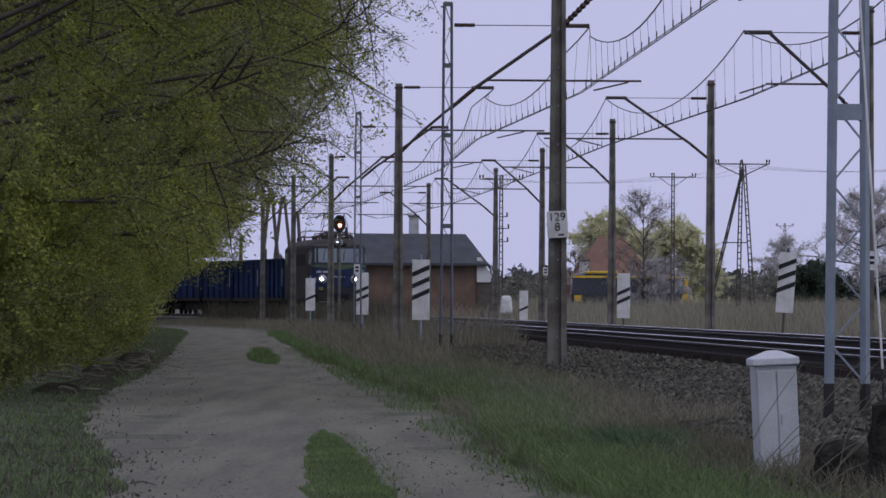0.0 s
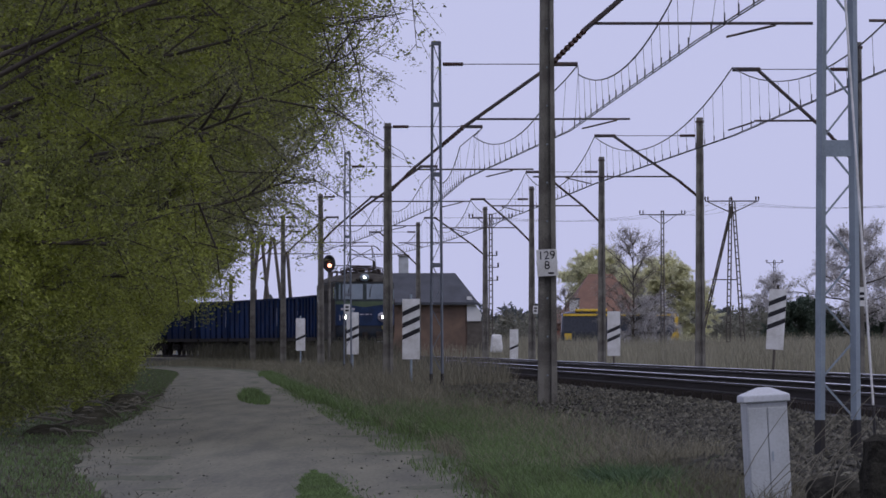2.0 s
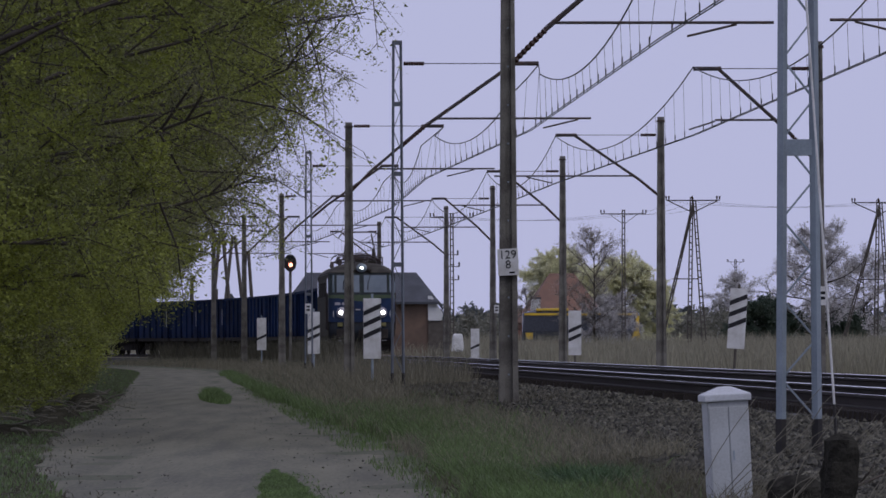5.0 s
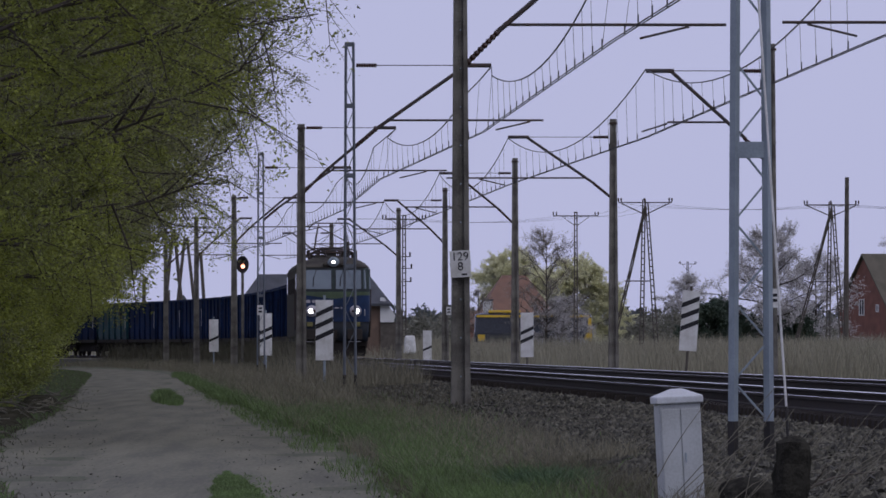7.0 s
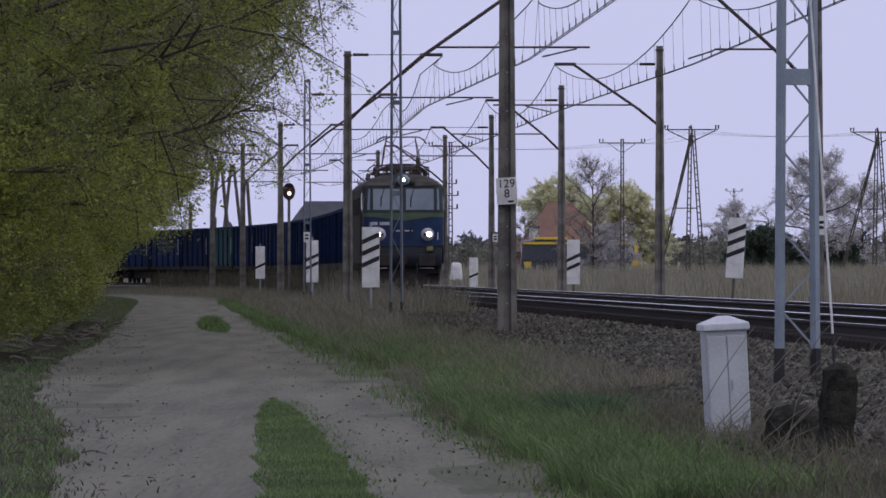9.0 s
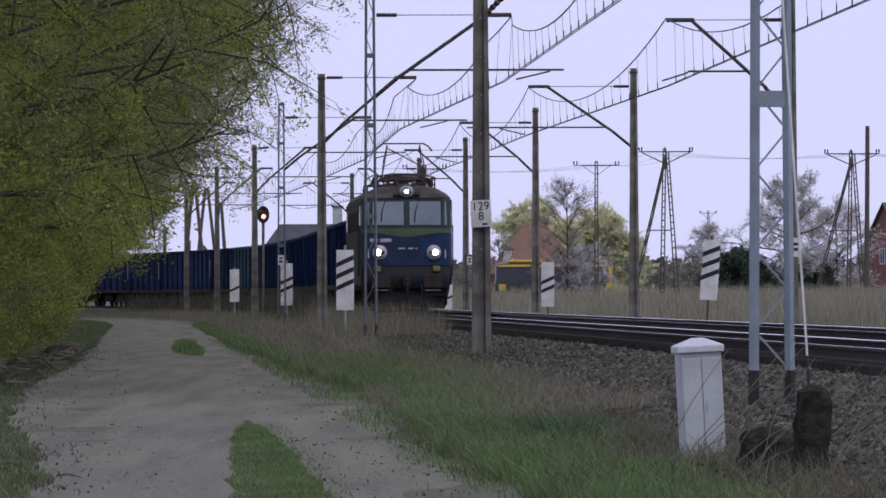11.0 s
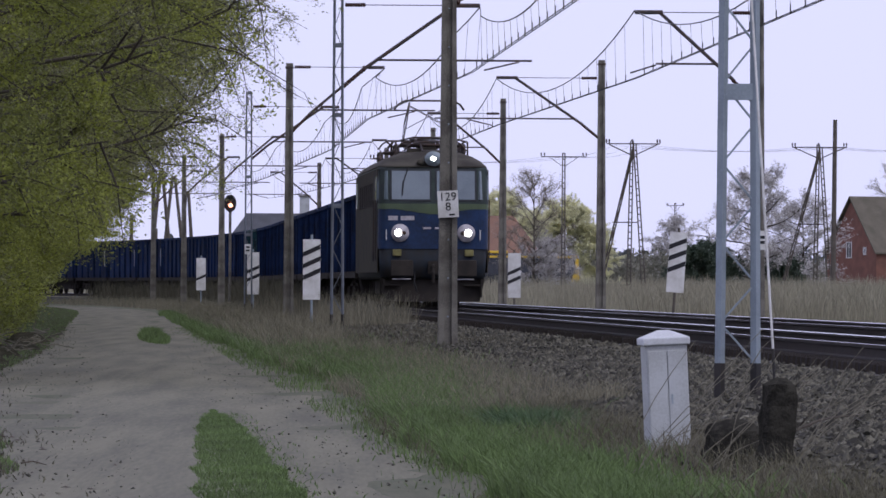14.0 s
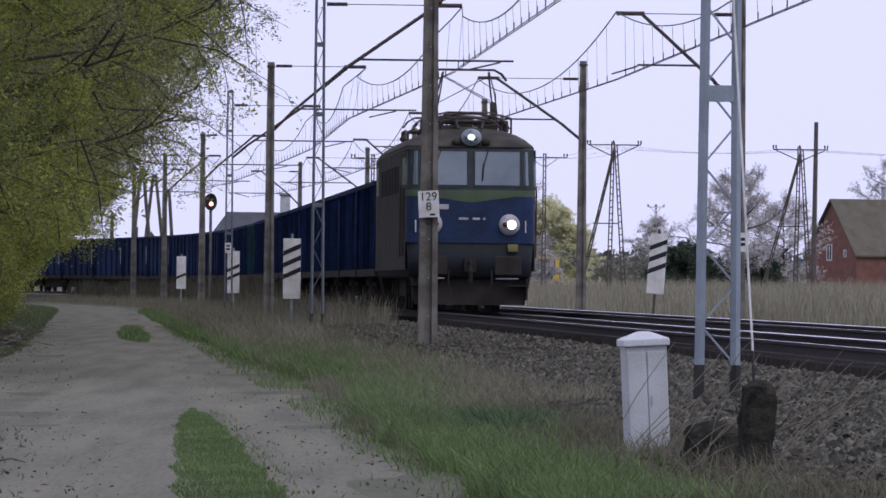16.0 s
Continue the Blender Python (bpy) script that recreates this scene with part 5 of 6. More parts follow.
# ---- trees ----
def tree_meshes(seed, h, r, levels=(11, 6, 6), leaves=18, leaf=0.075, droop=0.0, low=0.12, up=0.35, wood_k=1.0, one_side=0.0, tip=0.5, bare=1.0):
    """Meshes of a branching tree: trunk with limbs, and a crown of twigs and separate leaves."""
    rng = np.random.default_rng(seed)
    wood, twigs, crown = Geo(), Geo(), Geo()
    lean = rng.normal(0, 0.03 * h, 2)
    trunk = [Vector((lean[0] * t * t + 0.05 * math.sin(5 * t + seed), lean[1] * t * t, h * 0.94 * t)) for t in (0, 0.15, 0.3, 0.45, 0.6, 0.75, 0.88, 1)]
    r0 = 0.018 * h * wood_k
    wood.tube(trunk, [r0 * 1.3] + [r0 * (1 - 0.13 * i) for i in range(1, 8)], 7)
    lv, lf = [], []
    for i in range(levels[0]):
        t = low + (0.98 - low) * (i + rng.random() * 0.7) / levels[0]
        base = trunk[0].lerp(trunk[-1], t)
        az = i * 2.4 + rng.normal(0, 0.35)
        if one_side and rng.random() < one_side:
            az = rng.normal(0, 0.6)
        shape = math.sin(math.pi * min(1, 0.22 + 0.78 * t)) ** 0.6 if not one_side else (0.20 + 0.80 * min(1, t / 0.5) ** 1.2) * (1 - 0.5 * max(0, t - 0.6) / 0.4) * (0.6 if t < 0.28 and math.cos(az) > 0.3 else 1.0)
        ln = r * shape * (0.75 + 0.45 * rng.random())
        if one_side:
            ln = min(ln, 0.86 * r / max(0.3, math.cos(az)))
        rise = up * (0.5 + t) + rng.normal(0, 0.12)
        d = Vector((math.cos(az), math.sin(az), rise)).normalized()
        pts = [base]
        for k in range(1, 5):
            p = pts[-1] + d * ln / 4
            pts.append(p)
            d = (d + Vector((rng.normal(0, 0.13), rng.normal(0, 0.13), rng.normal(0.03, 0.1) - droop * 0.3))).normalized()
        rb = r0 * 0.5 * (1 - 0.6 * t) + 0.008
        wood.tube(pts, [rb, rb * 0.8, rb * 0.6, rb * 0.42, rb * 0.22], 5, cap=False)
        for j in range(levels[1]):
            u = 0.22 + 0.78 * (j + rng.random()) / levels[1]
            k = min(3, int(u * 4))
            b0 = pts[k].lerp(pts[k + 1], u * 4 - k)
            dd = (pts[k + 1] - pts[k]).normalized()
            d2 = (dd + Vector(rng.normal(0, 0.7, 3)) + Vector((0, 0, 0.1 - droop))).normalized()
            l2 = ln * (0.22 + 0.24 * rng.random())
            b1 = b0 + d2 * l2 * 0.5
            b2 = b1 + (d2 + Vector((0, 0, -droop * 0.5)) + Vector(rng.normal(0, 0.42, 3))).normalized() * l2 * 0.5
            if one_side and b2.x > 0.88 * r:
                continue
            wood.tube([b0, b1, b2], [rb * 0.32 + 0.004, rb * 0.2 + 0.004, 0.004], 4, cap=False)
            for m in range(levels[2]):
                v = 0.15 + 0.85 * (m + rng.random()) / levels[2]
                c0 = b0.lerp(b1, v * 2) if v < 0.5 else b1.lerp(b2, v * 2 - 1)
                d3 = (d2 + Vector(rng.normal(0, 0.75, 3)) + Vector((0, 0, -droop))).normalized()
                l3 = 0.25 + tip * rng.random()
                c1 = c0 + d3 * l3
                if one_side and c1.x > 0.96 * r:
                    continue
                side = d3.orthogonal().normalized() * 0.0065
                s2 = d3.cross(side)
                twigs.add([c0 + side, c0 - side * 0.5 + s2, c0 - side * 0.5 - s2, c1], [(0, 1, 3), (1, 2, 3), (2, 0, 3)])
                num = leaves if u < 0.8 else int(leaves * (bare if u > 0.88 else (bare + 1) / 2))
                if one_side and c1.x > 0.84 * r + 0.6 * rng.random():
                    num = num // 7
                if num:
                    cen = np.array(c0)[None] + np.array(c1 - c0)[None] * rng.random((num, 1)) + rng.normal(0, 0.075, (num, 3))
                    a = rng.normal(size=(num, 3)) * np.array([1, 1, 0.6])
                    a /= np.linalg.norm(a, axis=1)[:, None]
                    b = np.cross(a, rng.normal(size=(num, 3)))
                    b /= np.linalg.norm(b, axis=1)[:, None]
                    sz = leaf * (0.6 + 0.8 * rng.random((num, 1)))
                    lv.append(np.stack([cen - a * sz, cen + b * sz * 0.95, cen + a * sz], 1).reshape(-1, 3))
    if lv:
        V = np.concatenate(lv)
        crown.v = V.tolist()
        crown.f = np.arange(len(V)).reshape(-1, 3).tolist()
        crown.m = [0] * len(crown.f)
    return wood, twigs, crown


def tree(name, label, at, meshes, leaf_material, group, category="tree"):
    ob = thing(name, label, category, at, group)
    wood, twigs, crown = meshes
    part("trunk", wood, M_BARK, ob, smooth=True)
    part("fine_branching", twigs, M_HAZETWIG if leaf_material in (M_HAZEBUD, M_BUDS) else M_TWIG, ob)
    if crown.f:
        part("crown", crown, leaf_material, ob)
    return ob


def hedge_x(y):
    return -6.6 - 0.0293 * (y - 112)


HEDGE = "trees along the dirt track"
FRESH, SPARSE = "roadside tree in fresh yellow-green spring leaf", "roadside tree with sparse olive leaves and many bare twigs"


def hedge_pose(y, back=0.0, turn=0.0, size=1.0):
    return pose(hedge_x(y) - 0.75 - back, y, -0.05, 0, 0, turn) @ Matrix.Scale(size, 4)


NEAR = [tree("hedge_tree", FRESH, hedge_pose(100), tree_meshes(11, 12.8, 8.5, (28, 10, 9), 72, 0.031, 0.07, 0.05, 0.30, wood_k=0.48, one_side=0.62, tip=0.6, bare=0.3), M_LEAF, HEDGE),
        tree("hedge_tree", FRESH, hedge_pose(109), tree_meshes(12, 12.0, 8.3, (28, 10, 9), 72, 0.031, 0.10, 0.04, 0.26, wood_k=0.48, one_side=0.62, tip=0.6, bare=0.3), M_LEAF, HEDGE),
        tree("hedge_tree", SPARSE, hedge_pose(118, 0.4), tree_meshes(13, 13.4, 8.8, (28, 10, 9), 60, 0.029, 0.03, 0.08, 0.34, wood_k=0.6, one_side=0.5, tip=0.8, bare=0.1), M_LEAFDARK, HEDGE)]
FAROFF = [tree("hedge_tree", FRESH, hedge_pose(226), tree_meshes(14, 11.0, 7.6, (22, 8, 7), 34, 0.072, 0.05, 0.14, 0.34, wood_k=0.7, one_side=0.45, bare=0.5), M_LEAF, HEDGE),
          tree("hedge_tree", SPARSE, hedge_pose(237), tree_meshes(15, 11.5, 8.0, (22, 8, 7), 28, 0.062, 0.04, 0.16, 0.36, wood_k=0.7, one_side=0.45, tip=0.7, bare=0.2), M_LEAFDARK, HEDGE)]
rng = random.Random(3)
y = 127.0
for k in (0, 1, 2, 0, 1, 0, 2, 1, 0):
    copy_thing(NEAR[k], hedge_pose(y, rng.uniform(-0.5, 0.3), rng.uniform(-25, 25), rng.uniform(0.88, 1.02)))
    y += 10.0
y = 247.0
while y < 520:
    copy_thing(FAROFF[rng.choice([0, 0, 1])], hedge_pose(y, rng.uniform(-0.4, 0.6) + max(0.0, y - 250) * 0.008, rng.uniform(-30, 30), rng.uniform(0.8, 0.95)))
    y += 10.5
y = 112.0
while y < 330:
    copy_thing(FAROFF[rng.choice([0, 1])], hedge_pose(y, 5.5 + rng.uniform(-1, 1), rng.uniform(0, 360)))
    y += 24
SHRUB = tree("hedge_shrub", "low leafy shrub at the foot of the trees", hedge_pose(112, 1.2), tree_meshes(16, 2.6, 1.7, (16, 7, 6), 34, 0.036, 0.05, 0.02, 0.5), M_LEAF, "shrubs under the trees", "shrub")
y = 151.0
while y < 300:
    copy_thing(SHRUB, hedge_pose(y, rng.uniform(-0.4, 0.5), rng.uniform(0, 360), rng.uniform(0.7, 1.15)))
    y += 9.0 if y < 240 else 16

# trees beyond the railway
FAR = "trees beyond the railway"
tree("bare_tree", "tall bare spreading tree, its grey-brown paled for haze", pose(far(1530, 640), 640, 0.2), tree_meshes(21, 11.2, 4.6, (26, 10, 9), 16, 0.065, 0.0, 0.12, 0.3, tip=0.8), M_HAZEBUD, FAR)
tree("bare_tree", "tall bare spreading tree, its grey-brown paled for haze", pose(far(1618, 660), 660, 0.2), tree_meshes(22, 9.2, 3.7, (24, 9, 8), 16, 0.065, 0.0, 0.12, 0.3, tip=0.8), M_HAZEBUD, FAR)
tree("bare_tree", "small bare tree far beyond the railway, paled grey for haze", pose(far(1383, 760), 760, 0.2), tree_meshes(23, 8.4, 2.6, (20, 8, 7), 16, 0.065, 0.0, 0.25, 0.4, tip=0.8), M_HAZEBUD, FAR)
tree("bare_tree", "bare tree behind the farmhouse", pose(far(1800, 800), 800, 0.2), tree_meshes(24, 15.5, 5.0, (22, 9, 8), 16, 0.065, 0.0, 0.2, 0.4, tip=0.8), M_HAZEBUD, FAR)
tree("budding_tree", "dark budding tree with upright twigs", pose(far(1137, 600), 600, 0.2), tree_meshes(25, 10.3, 3.4, (26, 9, 8), 6, 0.05, 0.0, 0.12, 0.75, wood_k=0.6, tip=0.7), M_BUDS, FAR)
tree("willow_tree", "yellow-green willow with a broad drooping crown, paled for haze", pose(far(1092, 712), 712, 0.2), tree_meshes(26, 10.2, 3.6, (28, 10, 9), 95, 0.07, 0.30, 0.12, 0.4, tip=1.0), M_WILLOW, FAR)
tree("willow_tree", "yellow-green willow with a broad drooping crown, paled for haze", pose(far(1182, 706), 706, 0.2), tree_meshes(27, 8.9, 4.3, (30, 10, 9), 105, 0.07, 0.34, 0.04, 0.4, tip=1.1), M_WILLOW, FAR)
tree("blossom_shrub", "pale grey budding shrub before the bus, lightened further for haze", pose(far(1165, 600), 600, 0.2), tree_meshes(28, 4.6, 2.5, (20, 9, 7), 18, 0.055, 0.0, 0.05, 0.6), M_HAZEBUD, FAR, "shrub")
tree("bare_shrub", "dark bare shrub beside the village house", pose(far(1018, 668), 668, 0.2), tree_meshes(29, 6.3, 1.6, (16, 7, 6), 3, 0.07, 0.0, 0.1, 0.7), M_BUDS, FAR, "shrub")
EV = [(1425, 620, 4.2, 2.6), (1455, 640, 4.6, 2.6), (1580, 640, 3.7, 1.6)]
for j, (cx, y, h, r) in enumerate(EV):
    tree("evergreen_bush", "dense dark evergreen bush", pose(far(cx, y), y, 0.15), tree_meshes(40 + j, h, r, (18, 8, 7), 30, 0.10, 0.05, 0.03, 0.5), M_EVERGREEN, "dark bushes beyond the railway", "bush")


def woods():
    """The low line of far woods on the horizon, one uneven mass of foliage."""
    rng = np.random.default_rng(8)
    g = Geo()
    V = []
    for k in range(420):
        x, y = rng.uniform(-230, 330), rng.uniform(1350, 1650)
        h = (7.2 + 2.8 * noise.noise((x * 0.03, 0, 5)) + 1.2 * rng.normal()) * y / 1400
        r = 2.5 + 2 * rng.random()
        n = 190
        a = rng.normal(size=(n, 3))
        a /= np.linalg.norm(a, axis=1)[:, None]
        c = np.array([x, y, h * 0.55]) + a * np.array([r, r, h * 0.48]) * (0.6 + 0.4 * rng.random((n, 1)))
        d = rng.normal(size=(n, 3)) * 0.38
        e = rng.normal(size=(n, 3)) * 0.38
        V.append(np.stack([c - d, c + e, c + d, c - e], 1).reshape(-1, 3))
    V = np.concatenate(V)
    g.v = V.tolist()
    g.f = np.arange(len(V)).reshape(-1, 4).tolist()
    g.m = [0] * len(g.f)
    tagged(part("far_woods", g, M_WOODS), "distant woods along the horizon, lightened to grey-green for haze", "woods", kind="stuff")


woods()


def far_shrubs():
    """Uneven scrub along the far side of the field, its grey-green standing for haze."""
    rng = np.random.default_rng(18)
    g = Geo()
    V = []
    for k in range(260):
        y = rng.uniform(720, 900)
        x = far(rng.uniform(840, 1900) if k % 3 else rng.uniform(150, 860), y)
        h = (2.6 + 1.6 * rng.random()) * (1.0 if k % 3 else 0.6) + 1.2 * noise.noise((x * 0.1, 0, 2))
        r = 1.0 + 1.3 * rng.random()
        n = 260
        a = rng.normal(size=(n, 3))
        a /= np.linalg.norm(a, axis=1)[:, None]
        c = np.array([x, y, 1.2 + h * 0.45]) + a * np.array([r, r, h * 0.5]) * (0.45 + 0.55 * rng.random((n, 1)))
        d = rng.normal(size=(n, 3)) * 0.14
        e = rng.normal(size=(n, 3)) * 0.14
        V.append(np.stack([c - d, c + e, c + d], 1).reshape(-1, 3))
    V = np.concatenate(V)
    g.v = V.tolist()
    g.f = np.arange(len(V)).reshape(-1, 3).tolist()
    g.m = [0] * len(g.f)
    tagged(part("far_scrub", g, M_HAZYSHRUB), "scrub along the far side of the field, greyed for haze", "scrub", kind="stuff")


far_shrubs()


# ---- grass ----
def blades(n, place, h, w, seed, bend=0.35):
    """Separate tapering blades; place(rng) gives a foot."""
    rng = np.random.default_rng(seed)
    g = Geo()
    v, f = [], []
    for _ in range(n):
        p = place(rng)
        if p is None:
            continue
        hh = h * (0.45 + 0.8 * rng.random())
        az = rng.random() * 6.283
        b = bend * hh * rng.normal(0, 1, 2)
        dx, dy = math.cos(az) * w / 2, math.sin(az) * w / 2
        o = len(v)
        x, y, z = p
        v += [(x - dx, y - dy, z), (x + dx, y + dy, z), (x + b[0] * 0.35 + dx * 0.8, y + b[1] * 0.35 + dy * 0.8, z + hh * 0.6),
              (x + b[0] * 0.35 - dx * 0.8, y + b[1] * 0.35 - dy * 0.8, z + hh * 0.6), (x + b[0], y + b[1], z + hh)]
        f += [(o, o + 1, o + 2, o + 3), (o + 3, o + 2, o + 4)]
    g.v, g.f, g.m = v, f, [0] * len(f)
    return g


def verge(q0, q1, y0, y1, power=1.5, patch=0.0, scale=0.25):
    def place(rng):
        y = y0 + (y1 - y0) * rng.random() ** power
        q = q0 + (q1 - q0) * rng.random()
        p = on_track(y, q)
        if patch > -1 and noise.noise((p.x * scale * 2, p.y * scale * 0.3, 11)) < patch - 0.3 * rng.random():
            return None
        return p.x, p.y, ground_z(q) - 0.03
    return place


def path_side(side, width, y0, y1, power=1.5):
    def place(rng):
        y = y0 + (y1 - y0) * rng.random() ** power
        x = path_mid(y) + side * ((path_right(y) if side > 0 else path_left(y)) - (0.36 if side > 0 else 0.2) + 0.25 * noise.noise((y * 0.25, side, 5)) + abs(rng.normal(0, 1)) * width * (1 + 0.7 * min(1.0, max(0.0, (y - 70) / 40)) if side > 0 else 1))
        return x, y, gz(x, y) - 0.02
    return place


def rut_strip(rng):
    y = 40 + 35 * rng.random()
    w = 0.36 * min(1.15, max(0.0, (73.5 - y) / 26) ** 0.36) * (0.85 + 0.25 * noise.noise((y * 0.4, 0, 3)))
    return -0.60 - 0.0232 * (y - 50) + w * (2 * rng.random() - 1), y, 0.02


def margin(side, reach):
    """Feet scattered thinly from the grass edge on to the bare track."""
    def place(rng):
        y = 42 + 190 * rng.random() ** 1.5
        edge = path_right(y) if side > 0 else path_left(y)
        x = path_mid(y) + side * (edge - 0.1 - abs(rng.normal(0, reach)))
        if noise.noise((x * 1.5, y * 0.3, 21)) < 0.1 - 0.35 * rng.random():
            return None
        return x, y, 0.015
    return place


def rut_fringe(rng):
    x, y, z = rut_strip(rng)
    return x + rng.normal(0, 0.13), y + 0.6 * rng.normal(), z


def island(cx, cy, rx, ry, skew=0.0):
    def place(rng):
        a, r = rng.random() * 6.283, math.sqrt(rng.random()) * (0.8 + 0.2 * rng.random())
        return cx + rx * r * math.cos(a) + skew * ry * r * math.sin(a), cy + ry * r * math.sin(a), 0.02
    return place


def grass(name, label, geo, material):
    tagged(part(name, geo, material), label, "grass", kind="stuff")


grass("green_verge", "short fresh green grass along the dirt track", blades(90000, path_side(1, 0.42, 40, 330, 1.3), 0.20, 0.012, 1, 0.5), M_GRASS)
grass("green_verge", "short fresh green grass under the trees", blades(34000, path_side(-1, 1.4, 42, 430, 1.7), 0.07, 0.014, 2, 0.5), M_GRASS)
grass("dry_verge", "short dry grass under the trees, darkened for their shade", blades(30000, path_side(-1, 1.3, 44, 430, 1.6), 0.07, 0.012, 22, 0.6), M_DARKDRY)
grass("dry_weeds", "tall dry weed stalks beside the track", blades(4200, verge(-3.6, -2.0, 172, 300, 1.2, -0.1, 0.5), 0.75, 0.009, 23, 0.3), M_STRAW)
grass("dry_grass", "matted brown dry grass at the foot of the slope", blades(15000, verge(-6.7, -4.85, 36, 72, 1.1, 0.0), 0.20, 0.006, 33, 0.6), M_MATTED)
grass("dry_grass", "tall dry straw-coloured grass on the railway slope", blades(36000, verge(-6.35, -4.3, 70, 260, 1.4, 0.0), 0.24, 0.007, 3, 0.6), M_STRAW)
grass("dry_weeds", "tall brown weeds along the far rails", blades(7000, verge(-3.3, -2.2, 250, 480, 0.8, -2), 1.15, 0.02, 24, 0.25), M_DARKDRY)
grass("dry_grass", "tall dry grass around the far masts", blades(15000, verge(-6.2, -4.6, 136, 480, 1.2, -2), 0.42, 0.011, 4, 0.45), M_STRAW)
grass("dry_grass", "dry grass on the edge of the far ballast", blades(9000, verge(-4.6, -2.1, 172, 480, 1.2, -2), 0.40, 0.011, 44, 0.45), M_STRAW)
grass("dry_grass", "low dry grass and weeds on the ballast edge", blades(9000, verge(-5.0, -2.5, 122, 190, 1.0, -2), 0.15, 0.010, 45, 0.5), M_MATTED)
grass("mixed_grass", "green shoots among the dry slope grass", blades(9000, verge(-6.9, -5.6, 38, 200, 1.5, 0.05, 0.4), 0.13, 0.009, 5), M_GRASS)
grass("grass_island", "green grass strip between the wheel ruts", blades(34000, rut_strip, 0.055, 0.011, 6), M_GRASS)
grass("grass_island", "small green tussock in the dirt track", blades(3200, island(-4.2, 178, 0.38, 17, -0.0302), 0.14, 0.016, 7), M_GRASS)
grass("grass_island", "crest of the small green tussock in the dirt track", blades(2600, island(-4.2, 176, 0.20, 9, -0.0302), 0.26, 0.014, 61), M_GRASS)
grass("sparse_grass", "thin short grass creeping on to the dirt track", blades(9000, margin(1, 0.30), 0.045, 0.012, 51, 0.6), M_GRASS)
grass("sparse_grass", "thin dry grass on the edge of the dirt track, darkened for tree shade", blades(1200, margin(-1, 0.30), 0.04, 0.012, 52, 0.7), M_DARKDRY)
grass("sparse_grass", "dry stalks on the edge of the dirt track", blades(5000, margin(1, 0.22), 0.05, 0.010, 53, 0.9), M_MATTED)
grass("sparse_grass", "thin grass fringe round the strip between the ruts", blades(5000, rut_fringe, 0.035, 0.010, 54, 0.8), M_GRASS)
grass("grass_tussock", "dark green grass tussock on the slope", blades(2200, island(1.6, 62, 0.33, 1.6), 0.27, 0.013, 8, 0.7), M_TUSSOCK)


def field(rng):
    y = 200 + 520 * rng.random() ** 1.3
    x = track_x(y) + 8.5 + (0.1 * y) * rng.random()
    return x, y, gz(x, y) - 0.05


grass("field_grass", "pale dry reed grass in the field beyond the tracks", blades(60000, field, 1.15, 0.03, 9, 0.25), M_REED)


def dead_wood():
    rng = random.Random(6)
    ob = thing("dead_branches", "heap of pale dead branches under the trees", "dead wood", pose(-6.6, 150, 0))
    for k in range(85):
        g = Geo()
        a = rng.uniform(-1.1, 1.1) + (math.pi if rng.random() < 0.5 else 0)
        yy = rng.uniform(104, 186)
        p = Vector((path_mid(yy) - path_left(yy) - rng.uniform(-0.2, 1.3) + 6.6, yy - 150, 0.04 + 0.2 * rng.random()))
        pts = [p]
        d = Vector((math.cos(a), math.sin(a) * 2, rng.uniform(-0.05, 0.35))).normalized()
        for _ in range(3):
            pts.append(pts[-1] + d * rng.uniform(0.10, 0.30))
            d = (d + Vector((rng.gauss(0, 0.4), rng.gauss(0, 0.4), rng.gauss(-0.12, 0.35)))).normalized()
        r = rng.uniform(0.006, 0.024)
        g.tube(pts, [r, r * 0.9, r * 0.7, r * 0.4], 6)
        part("branch", g, M_LOG, ob)


dead_wood()
for yy, off, w, l, h in ((112, 0.5, 0.7, 3.0, 0.20), (124, 0.25, 0.6, 3.6, 0.22), (137, 0.5, 0.8, 4.0, 0.28), (150, 0.2, 0.6, 4.0, 0.22), (168, 0.35, 0.8, 5.0, 0.30)):
    tagged(part("earth_mound", worn_block(w, l, h, 0.0, yy, h * 0.8), M_MOUND, at=pose(path_mid(yy) - path_left(yy) - off, yy, -0.06, 0, 0, 3)), "dark crumbly earth mound on the edge of the dirt track", "mound", "earth mounds under the trees")


def brambles():
    """Bare arching stems before the cabinet and the mast foot."""
    rng = random.Random(9)
    ob = thing("bare_bramble", "bare reddish bramble stems on the slope", "bramble", pose(2.6, 51, 0.05))
    for k in range(34):
        g = Geo()
        x = rng.uniform(-0.75, 0.6)
        p = Vector((x, rng.uniform(-4, 1.5), 0.0))
        d = Vector((rng.uniform(0.25, 0.95), 0.1, 1)).normalized()
        pts = [p]
        for _ in range(5):
            pts.append(pts[-1] + d * rng.uniform(0.12, 0.27))
            d = (d + Vector((rng.uniform(-0.15, 0.3), 0, -0.12))).normalized()
        g.tube(pts, [0.005, 0.0045, 0.004, 0.0035, 0.003, 0.002], 4)
        part("stem", g, M_LOG, ob)


brambles()
g = Geo()
g.tube([(0, 0, 0.03), (0.12, 0.3, 0.10), (0.30, 0.5, 0.17), (0.44, 0.8, 0.19), (0.62, 1.0, 0.20)], [0.012, 0.010, 0.009, 0.007, 0.004], 6)
g.tube([(0.12, 0.3, 0.10), (0.2, 0.2, 0.2), (0.24, 0.2, 0.26)], [0.008, 0.006, 0.003], 5)
tagged(part("fallen_twig", g, M_BARK, at=pose(3.05, 52, gz(3.05, 52))), "dark bare branch lying on the ballast slope", "twig", "fallen twigs")


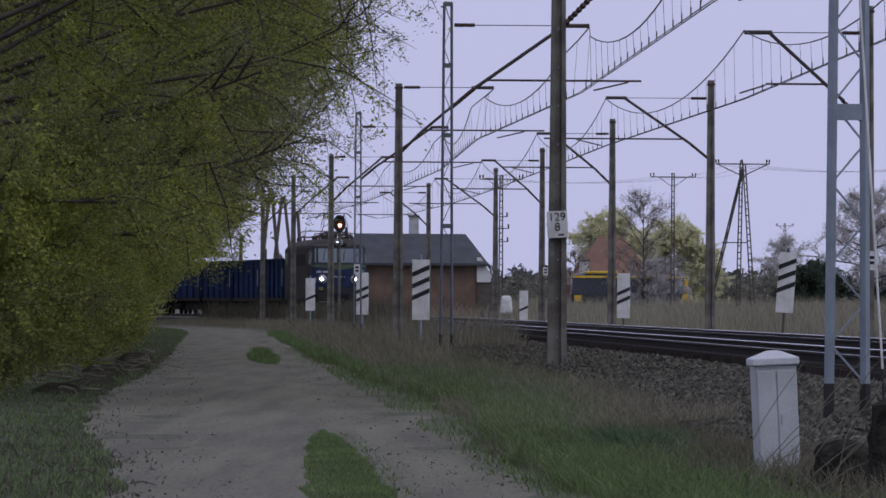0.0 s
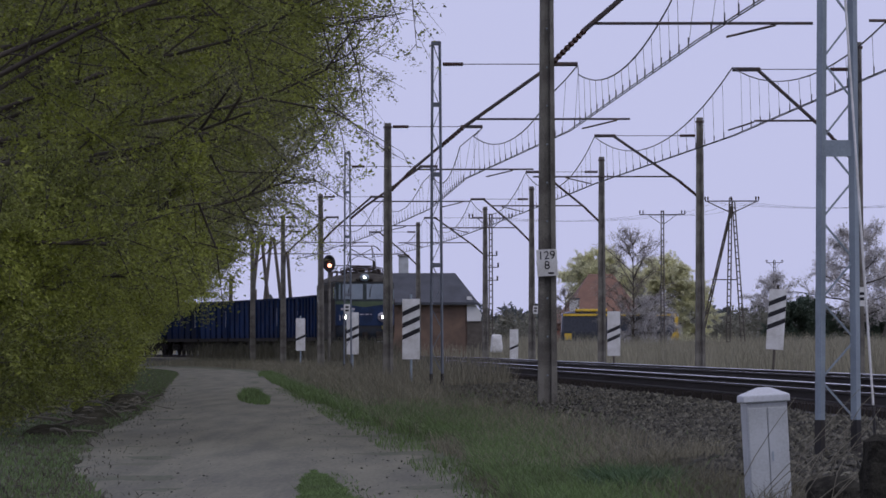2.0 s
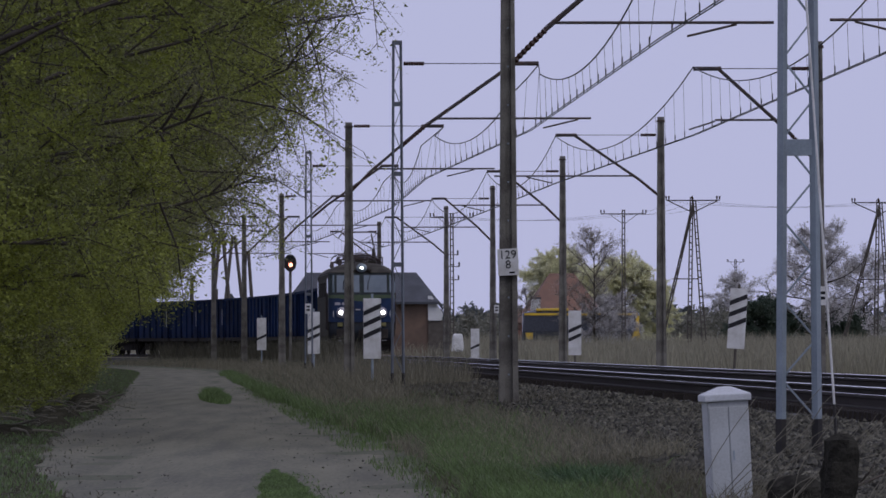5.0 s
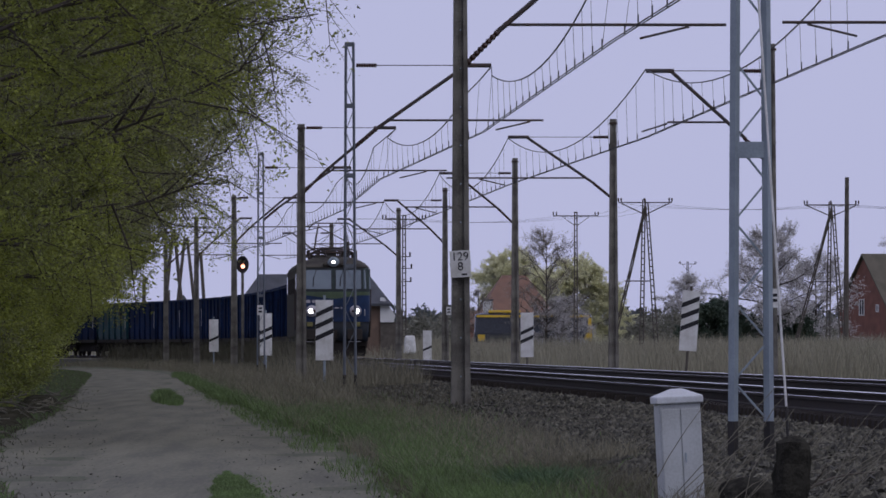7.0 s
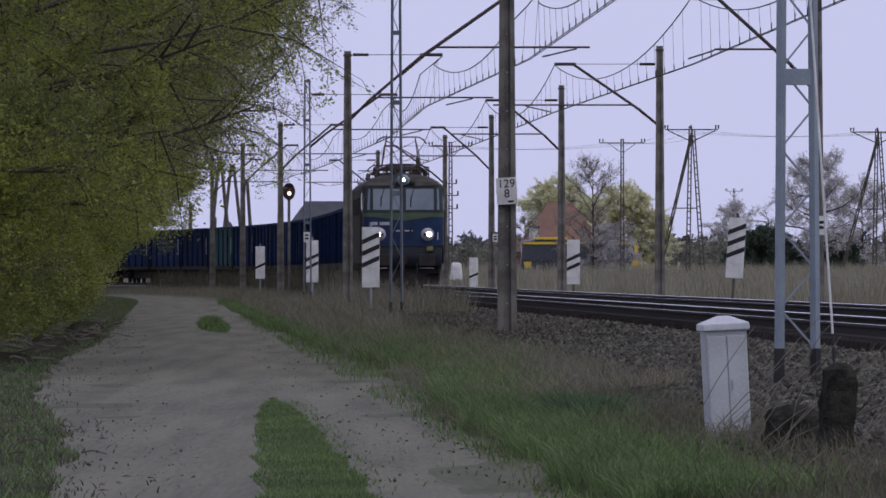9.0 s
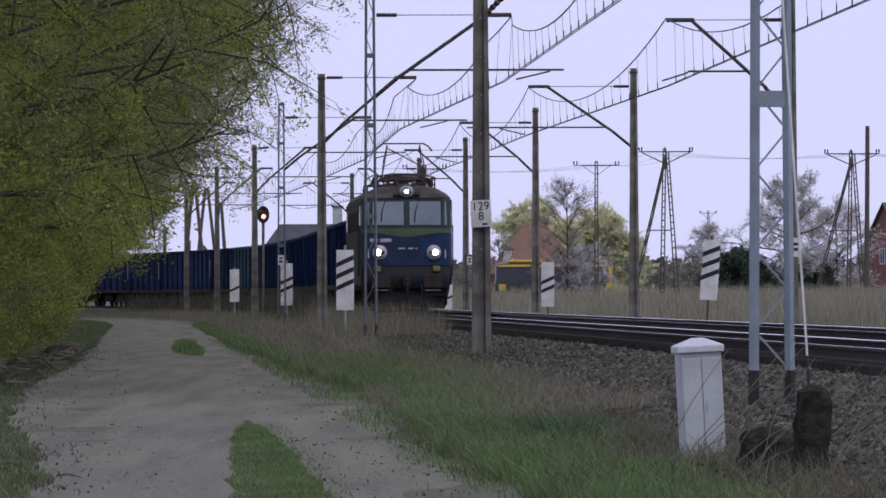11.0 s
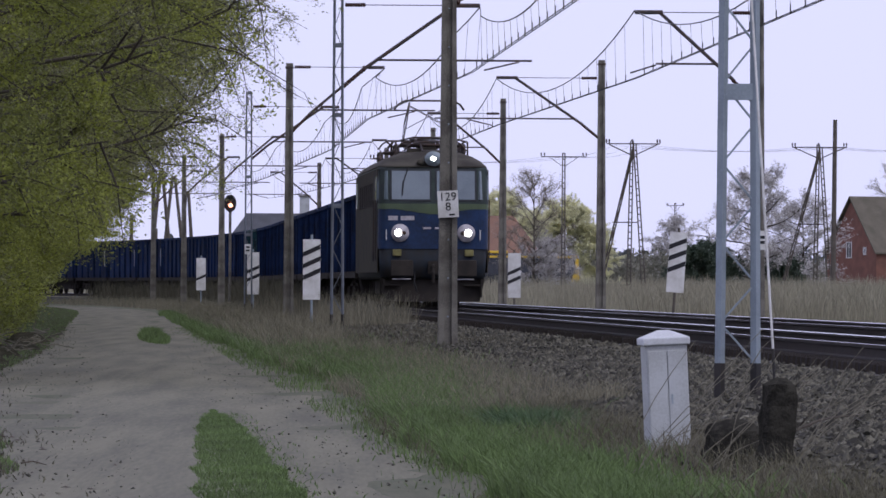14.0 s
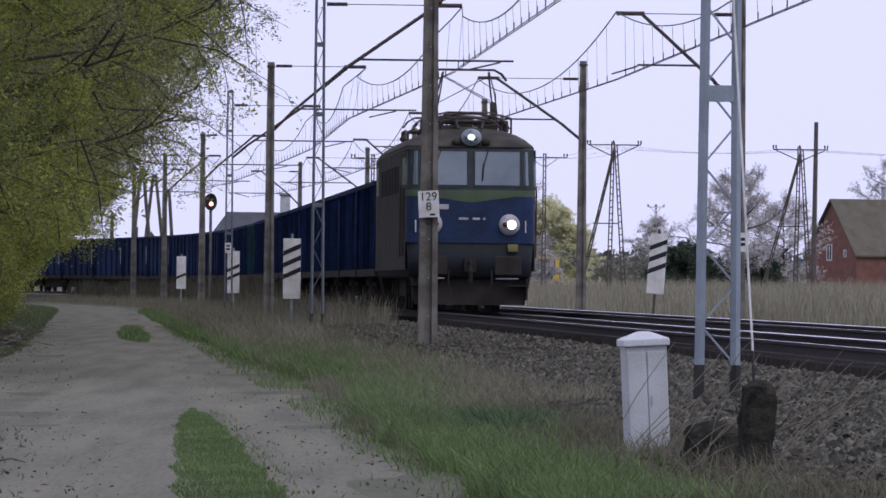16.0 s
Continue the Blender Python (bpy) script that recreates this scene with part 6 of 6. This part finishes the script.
def clods():
    """Loose dark clods, pebbles and twigs on the dirt track."""
    rng = np.random.default_rng(12)
    g = Geo()
    for _ in range(1500):
        y = 46 + 110 * rng.random() ** 1.5
        x = path_mid(y) + rng.uniform(-path_left(y), path_right(y))
        r = 0.004 + 0.010 * rng.random() ** 4
        k = np.array([1.2, 1.2, 0.7])
        base = (np.array([(1, 0, 0), (-1, 0, 0), (0, 1, 0), (0, -1, 0), (0, 0, 1), (0, 0, -1)]) + rng.normal(size=(6, 3)) * 0.25) * k
        g.add(base * r + np.array([x, y, 0.04]), [(0, 2, 4), (2, 1, 4), (1, 3, 4), (3, 0, 4), (2, 0, 5), (1, 2, 5), (3, 1, 5), (0, 3, 5)])
    tagged(part("loose_clods", g, M_STONE), "loose dark clods and pebbles on the dirt track", "pebbles", kind="stuff")


clods()


def crumbs():
    """Dark bark crumbs and leaf litter gathered along the ruts' edges."""
    rng = np.random.default_rng(77)
    g = Geo()
    for k in range(900):
        y = 44 + 46 * rng.random() ** 1.3
        if k % 5 < 2:
            x = path_mid(y) + path_right(y) - 0.15 - abs(rng.normal(0, 0.22))
        elif k % 5 < 4:
            x = -0.60 - 0.0232 * (y - 50) - 0.30 - abs(rng.normal(0, 0.16))
        else:
            x = path_mid(y) - rng.random() * path_left(y)
        if noise.noise((x * 2.5, y * 0.35, 31)) < 0.05:
            continue
        r = 0.006 + 0.022 * rng.random() ** 3
        a = rng.random() * 3.14
        ex, ey = np.array([math.cos(a), math.sin(a), 0]) * r * 1.8, np.array([-math.sin(a), math.cos(a), 0]) * r * 0.8
        c = np.array([x, y, 0.03 + 0.012 * rng.random()])
        up = np.array([0, 0, r * 0.5])
        g.add([c - ex, c + ey, c + ex, c - ey, c + up], [(0, 1, 4), (1, 2, 4), (2, 3, 4), (3, 0, 4)])
    tagged(part("bark_crumbs", g, M_BARK), "dark bark crumbs and leaf litter on the dirt track", "litter", kind="stuff")


crumbs()


def litter():
    """Fallen twigs on the track's left side."""
    rng = random.Random(31)
    for k in range(14):
        y = rng.uniform(52, 95)
        x = path_mid(y) - path_left(y) + rng.uniform(-0.9, 0.7)
        g = Geo()
        pts = [Vector((0, 0, 0.02))]
        d = Vector((rng.uniform(-1, 1), rng.uniform(-1, 1), rng.uniform(0.0, 0.5))).normalized()
        for _ in range(3):
            pts.append(pts[-1] + d * rng.uniform(0.04, 0.10))
            d = (d + Vector((rng.gauss(0, 0.5), rng.gauss(0, 0.5), rng.gauss(-0.2, 0.3)))).normalized()
        g.tube(pts, [0.007, 0.006, 0.005, 0.003], 5)
        tagged(part("fallen_twig", g, M_BARK, at=pose(x, y, 0.03)), "dark fallen twig lying on the dirt track", "twig", "fallen twigs")


litter()


motions()
